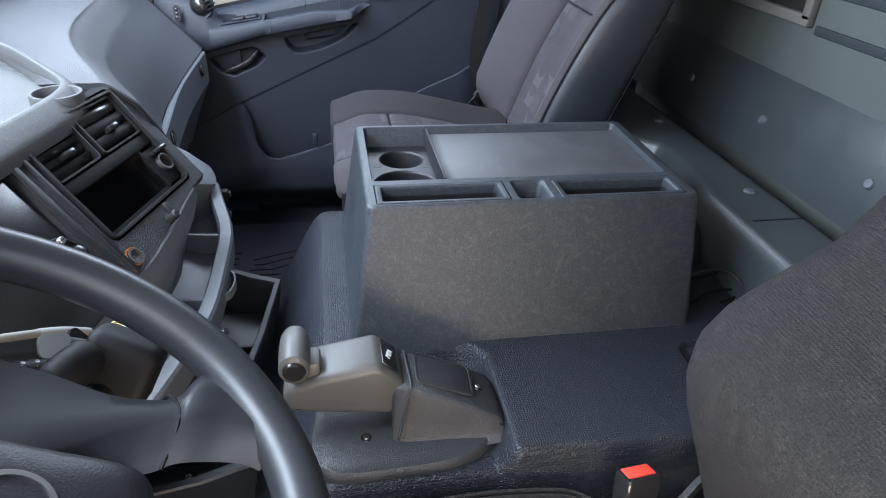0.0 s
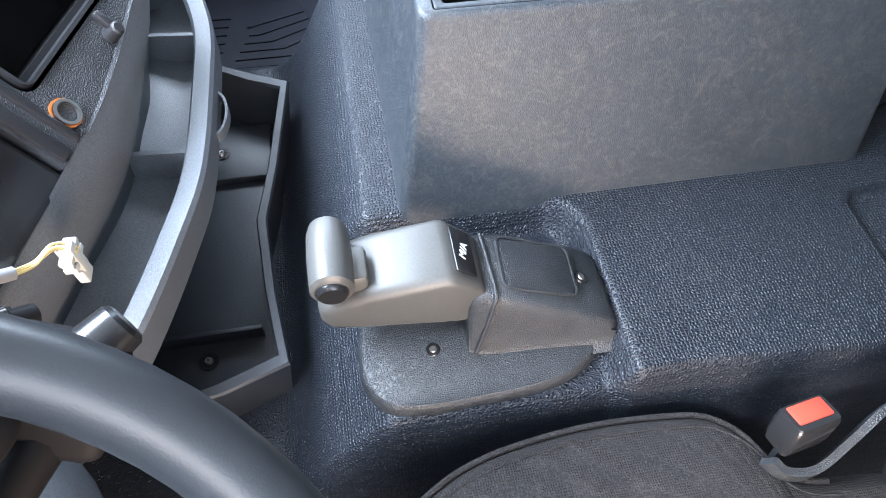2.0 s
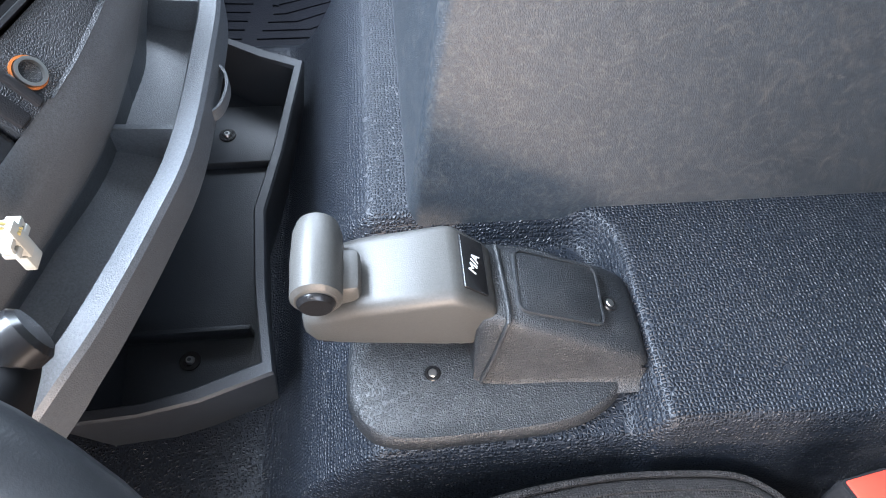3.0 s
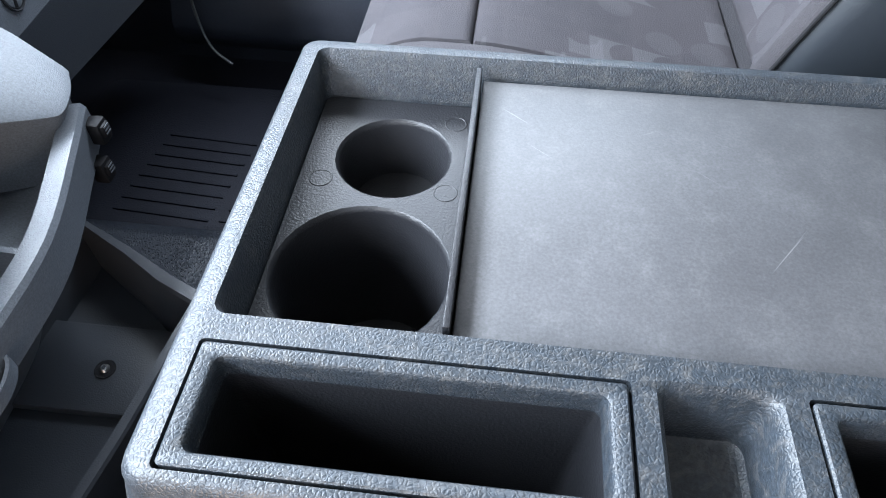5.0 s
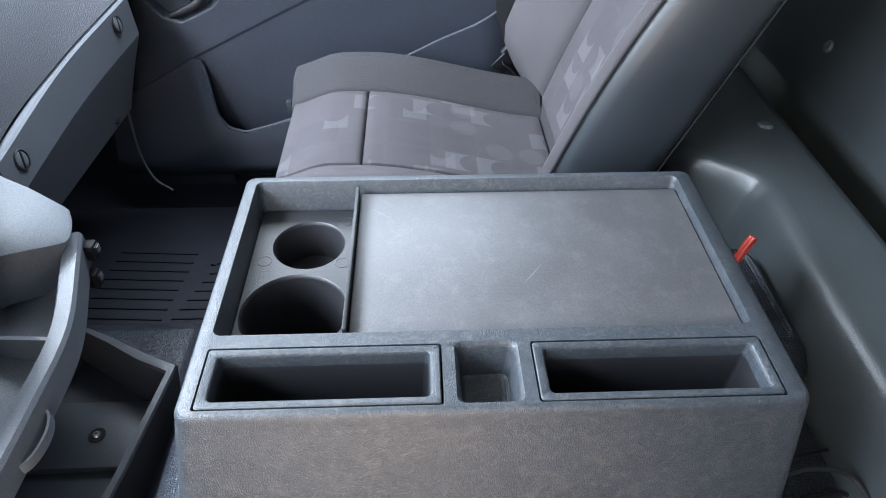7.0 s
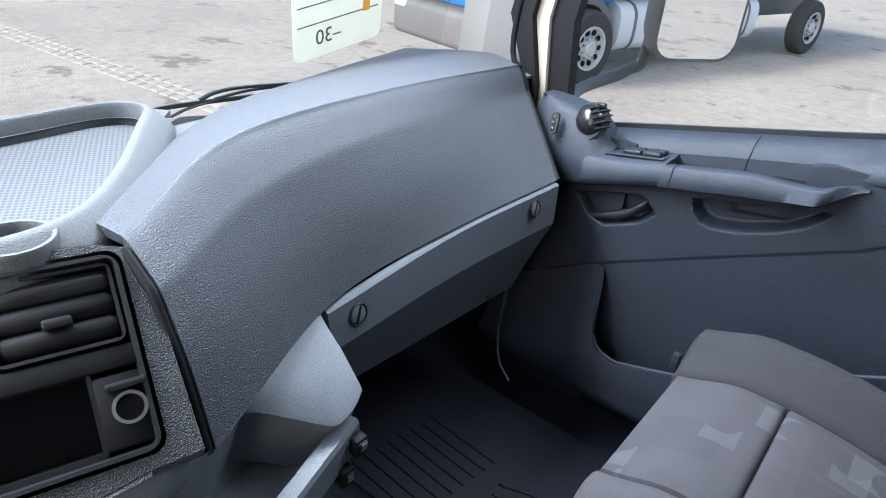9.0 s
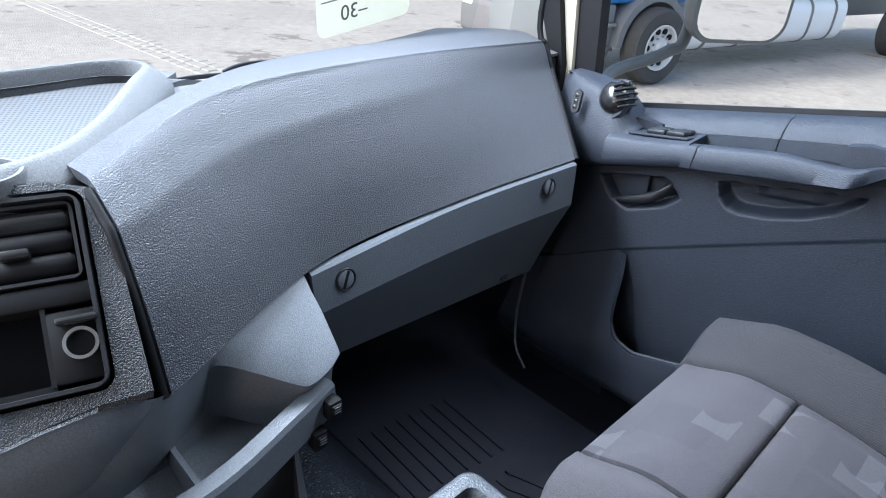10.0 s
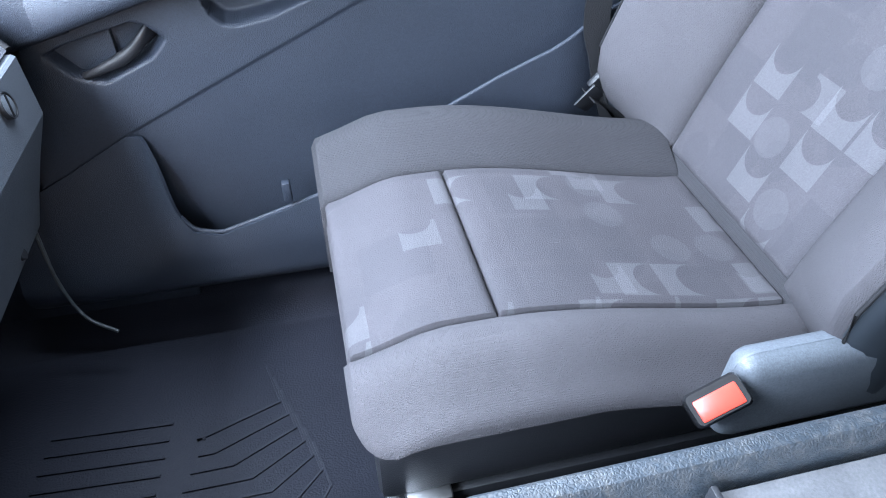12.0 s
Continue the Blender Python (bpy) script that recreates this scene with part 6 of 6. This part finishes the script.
sw = part("switch_plate", moved(block(-0.055, 0.062, -0.026, 0.026, 0, 0.004, 0.0015), pose(-0.185, 2.15, 0.688, -4, -10, -3)), DOOR, door)
for a in (-0.022, 0.016):
    for b in (-0.0105, 0.0105):
        part("rocker_switch", moved(block(a, a + 0.036, b - 0.0095, b + 0.0095, 0.003, 0.013, 0.004), pose(-0.185, 2.15, 0.688, -4, -10, -3)), BLACK, sw, "black rocker switch")
ball = bmesh.new()
bmesh.ops.create_uvsphere(ball, u_segments=28, v_segments=16, radius=0.033, matrix=Matrix.Translation((-0.288, 2.148, 0.730)))
av = part("air_nozzle", ball, GLOSS, door, "black ball air nozzle")
part("nozzle_seat", moved(loft([disc((0, 0), 0.043, -0.004, 28), disc((0, 0), 0.041, 0.004, 28), disc((0, 0), 0.033, 0.006, 28)], caps=(True, False)), pose(-0.296, 2.150, 0.724, 60, 0, -20)), DOOR, av)
BALL = Vector((-0.288, 2.148, 0.730))
nd = Vector((0.80, -0.28, 0.53)).normalized()
side_a = nd.cross(Vector((0, 0, 1))).normalized()
side_b = nd.cross(side_a).normalized()
part("nozzle_mouth", rod(BALL + nd * 0.020, BALL + nd * 0.0295, 0.0255, 0.018, 24), MATTE, av, "dark mouth of the nozzle")
for k in (-2, -1, 0, 1, 2):
    rr0 = math.sqrt(0.0365 ** 2 - (0.010 * k) ** 2)
    arc = [BALL + side_b * (0.010 * k) + (nd * math.cos(q) + side_a * math.sin(q)) * rr0 for q in steps(-0.8, 0.8, 12)]
    part("nozzle_fin", sweep(arc, [(-0.0014, -0.007), (-0.0014, 0.0015), (0.0014, 0.0015), (0.0014, -0.007)], up=tuple(nd)), BLACK, av)
part("nozzle_tab", moved(block(-0.009, 0.009, -0.006, 0.006, -0.004, 0.004, 0.002), Matrix.Translation(BALL + (nd * 0.6 + Vector((0, 0, 0.8))).normalized() * 0.038)), GLOSS, av)
sv = part("side_vent", moved(loft([rrect(-0.009, 0.009, -0.022, 0.022, 0.008, -0.004), rrect(-0.008, 0.008, -0.021, 0.021, 0.008, 0.003)]), pose(-0.350, 2.110, 0.716, 78, 0, 8)), BLACK, door, "oval side demister vent")
for k in (-1, 0, 1):
    part("vent_slot", moved(block(-0.0035, 0.0035, 0.011 * k - 0.0035, 0.011 * k + 0.0035, 0.002, 0.0045, 0.001), pose(-0.350, 2.110, 0.716, 78, 0, 8)), GLOSS, sv)
part("pocket_clip", block(0.0, 0.014, 2.06, 2.075, 0.335, 0.372, 0.003), DOOR, door)

# ---- outside the windows ----
mir = thing("outside_mirror", "grey-backed outside mirror on a tubular arm", "mirror")
part("arm", tube(curve_pts([(-0.43, 2.28, 0.655), (-0.46, 2.40, 0.71), (-0.40, 2.52, 0.755), (-0.375, 2.56, 0.82), (-0.37, 2.56, 1.2)], 8), 0.014, 12), DIRTY, mir, "grey tubular mirror arm")
hs = pose(-0.29, 2.60, 1.0, 0, 0, -36)
part("housing", moved(loft([[(x, y * k, z * k) for x, y, z in [(d, q[0], q[1]) for q in [p[:2] for p in rrect(-0.115, 0.115, -0.21, 0.21, 0.05, 0, 6)]]] for d, k in ((-0.07, 0.6), (-0.06, 0.85), (-0.02, 0.98), (0.012, 1.0), (0.02, 0.985))]), hs), DIRTY, mir, "grey mirror housing")
part("mirror_glass", moved(loft([[(d, q[0], q[1]) for q in [p[:2] for p in rrect(-0.105, 0.105, -0.2, 0.2, 0.045, 0, 6)]] for d in (0.018, 0.022)]), hs), MIRROR, mir, "silvered mirror glass")
wip = thing("windscreen_wiper", "black windscreen wiper at the foot of the glass", "wiper")
WX = -0.872
part("blade", sweep(curve_pts([(WX, 1.545, 0.706), (WX, 1.61, 0.710), (WX, 1.76, 0.703), (WX, 1.94, 0.692), (WX, 2.08, 0.689)], 6), [(-0.003, -0.004), (-0.003, 0.003), (0.003, 0.003), (0.0015, -0.005)]), BLACK, wip, "black rubber wiper blade")
part("blade_frame", sweep(curve_pts([(WX, 1.668, 0.713), (WX, 1.70, 0.7215), (WX, 1.75, 0.7235), (WX, 1.86, 0.7155), (WX, 2.0, 0.702), (WX, 2.09, 0.692)], 6), [(-0.004, -0.003), (-0.004, 0.002), (0.004, 0.002), (0.004, -0.003)]), BLACK, wip, "arched blade frame")
part("yoke", sweep(curve_pts([(WX, 1.70, 0.709), (WX, 1.78, 0.714), (WX, 1.88, 0.708), (WX, 1.96, 0.697)], 5), [(-0.003, -0.002), (-0.003, 0.002), (0.003, 0.002), (0.003, -0.002)]), BLACK, wip)
part("arm", tube(curve_pts([(WX, 1.580, 0.682), (WX, 1.635, 0.699), (WX, 1.70, 0.707)], 6), 0.003, 8), BLACK, wip, "thin wiper arm")

stk = thing("windscreen_sticker", "white paper permit on the windscreen with an orange mark", "sticker")
sm = pose(-0.80, 1.96, 0.898, 0, 13, 0) @ pose(0, 0, 0, 10, 0, 0)
sb = loft([[(d, q[0], q[1]) for q in [p[:2] for p in rrect(-0.122, 0.122, -0.12, 0.12, 0.02, 0, 4)]] for d in (0.0, 0.0008)])
sheet0 = part("paper_sheet", moved(sb, sm), PAPER, stk)
for z in (-0.045, -0.005, 0.03, 0.07):
    part("print_line", moved(block(0.0008, 0.0012, -0.11, 0.11, z - 0.0012, z + 0.0012), sm), INK, sheet0)
for y, z, w in ((0.0, 0.012, 0.07), (0.03, 0.05, 0.05), (-0.03, 0.09, 0.06)):
    part("print_bar", moved(block(0.0008, 0.0012, y - w / 2, y + w / 2, z - 0.006, z + 0.006), sm), INK, sheet0)
part("orange_mark", moved(block(0.0008, 0.0014, 0.065, 0.085, -0.05, -0.012), sm), AMBER, sheet0)
num = bpy.data.curves.new("number", "FONT")
num.body, num.size, num.extrude, num.align_x, num.align_y = "\u201330", 0.046, 0.0003, "CENTER", "CENTER"
nob = new("handwritten_number", num)
nob.data.materials.append(INK)
nob.parent = sheet0
nob.matrix_world = sm @ Matrix(((0, 0, -1, 0.0016), (-1, 0, 0, -0.03), (0, 1, 0, -0.078), (0, 0, 0, 1)))


def truck_wheel(parent, m, r=0.5):
    w = part("wheel", moved(loft([disc((0, 0), q, z, 36) for z, q in ((-0.14, r * 0.62), (-0.14, r * 0.92), (-0.11, r * 0.99), (-0.05, r), (0.05, r), (0.11, r * 0.99), (0.14, r * 0.92), (0.14, r * 0.62), (0.06, r * 0.6))], caps=(True, True)), m), TYRE, parent, "dusty black truck tyre")
    part("wheel_rim", moved(loft([disc((0, 0), q, z, 36) for z, q in ((0.141, r * 0.6), (0.152, r * 0.6), (0.152, r * 0.55), (0.10, r * 0.5), (0.085, r * 0.36), (0.13, r * 0.28), (0.13, r * 0.2), (0.165, r * 0.17))], caps=(False, True)), m), RIMGREY, w, "pale grey steel wheel rim")
    for k in range(10):
        a = 2 * math.pi * k / 10
        part("rim_hole", moved(rod((r * 0.43 * math.cos(a), r * 0.43 * math.sin(a), 0.08), (r * 0.43 * math.cos(a), r * 0.43 * math.sin(a), 0.112), r * 0.078, n=14), m), MATTE, w)
        part("wheel_nut", moved(rod((r * 0.29 * math.cos(a + 0.3), r * 0.29 * math.sin(a + 0.3), 0.12), (r * 0.29 * math.cos(a + 0.3), r * 0.29 * math.sin(a + 0.3), 0.15), r * 0.03, n=6), m), METAL, w)


# parked white truck: its side runs away from the cab
tk = thing("parked_truck", "parked blue and white truck with grey skirts and strapped tank", "truck")
W0, W1 = Vector((-4.2, 9.5, GROUND_Z)), Vector((-2.75, 15.9, GROUND_Z))
ang = math.degrees(math.atan2(W1.y - W0.y, W1.x - W0.x))
TM = pose(W0.x, W0.y, GROUND_Z, 0, 0, ang)  # local x along the truck, local -y away from the viewer's side
near = lambda x: TM @ pose(x, -0.15, 0.5, 90, 0, 0)
LEN = (W1 - W0).length
truck_wheel(tk, near(0))
truck_wheel(tk, near(LEN))
part("cab", moved(block(-1.4, 0.75, 0.0, 2.3, 1.02, 3.2, 0.08, 3), TM), BLUE, tk, "blue cab")
part("front_skirt", moved(block(-1.4, -0.62, 0.02, 2.25, 0.35, 1.02, 0.04), TM), DIRTY, tk, "grey stepped front skirt")
for z in (0.45, 0.75):
    part("step", moved(block(-1.3, -0.66, -0.06, 0.1, z, z + 0.05, 0.01), TM), METAL, tk, "metal cab step")
part("wheel_arch", moved(loft([[(0.66 * math.cos(a), y, 0.5 + 0.66 * math.sin(a)) for a in steps(0, math.pi, 14)] + [(0.56 * math.cos(a), y, 0.5 + 0.56 * math.sin(a)) for a in steps(math.pi, 0, 14)] for y in (-0.12, 0.5)]), TM), DIRTY, tk, "grey wheel arch")
part("bumper", moved(block(-1.55, -1.1, -0.02, 2.32, 0.35, 0.85, 0.09, 3), TM), DIRTY, tk, "grey plastic bumper")
for k in range(4):
    part("grille_bar", moved(block(-1.46, -1.36, 0.3, 2.0, 0.92 + 0.17 * k, 1.03 + 0.17 * k, 0.025), TM), BLUE, tk)
    part("grille_slot", moved(block(-1.43, -1.37, 0.32, 1.98, 1.03 + 0.17 * k, 1.09 + 0.17 * k), TM), GLOSS, tk)
for y in (0.18, 2.12):
    part("headlight", moved(block(-1.56, -1.35, y - 0.16, y + 0.16, 0.72, 0.95, 0.05, 3), TM), WHITE, tk, "clear headlight")
part("chassis", moved(block(-1.0, LEN + 2.0, 0.6, 1.7, 0.6, 0.95, 0.03), TM), DIRTY, tk)
tank = part("tank", moved(loft([[(x, 0.35 + 0.38 * math.copysign(abs(math.cos(a)) ** 0.6, math.cos(a)), 0.68 + 0.36 * math.copysign(abs(math.sin(a)) ** 0.6, math.sin(a))) for a in steps(0, 2 * math.pi, 28)[:-1]] for x in (0.9, 1.0, 4.75, 4.85)]), TM), WHITE, tk, "white strapped side tank")
for x in (1.25, 2.1, 2.95, 3.8, 4.5):
    part("strap", moved(loft([[(x + d, 0.35 + 0.395 * math.copysign(abs(math.cos(a)) ** 0.6, math.cos(a)), 0.68 + 0.375 * math.copysign(abs(math.sin(a)) ** 0.6, math.sin(a))) for a in steps(0, 2 * math.pi, 28)[:-1]] for d in (-0.025, 0.025)]), TM), DIRTY, tank)
part("body_box", moved(block(0.9, LEN + 2.2, -0.02, 2.35, 1.2, 3.6, 0.04), TM), WHITE, tk, "white truck body")

single("distant_hall", block(-60, 60, 60, 64, GROUND_Z, 6), LINING, "pale industrial hall far across the yard", "building", kind="structure")

# drain strip of setts in the yard
strip = tagged(new("sett_strip"), "row of pale granite setts across the yard", "paving", "", "structure")
p0, p1 = Vector((-14.2, 4.25, GROUND_Z)), Vector((-5.6, 4.75, GROUND_Z))
sett = block(-0.095, 0.095, -0.07, 0.07, -0.02, 0.012, 0.012, 1)
me = bpy.data.meshes.new("sett")
sett.to_mesh(me)
sett.free()
me.materials.append(SETT)
along = (p1 - p0).normalized()
across = Vector((-along.y, along.x, 0))
for i in range(43):
    for j in range(3):
        ob = new("sett", me)
        ob.parent = strip
        ob.matrix_world = Matrix.Translation(p0 + along * (0.2 * i + 0.1 * (j % 2)) + across * (0.155 * j)) @ pose(0, 0, random.uniform(-0.004, 0.004), random.uniform(-1, 1), random.uniform(-1, 1), math.degrees(math.atan2(along.y, along.x)) + random.uniform(-2, 2))
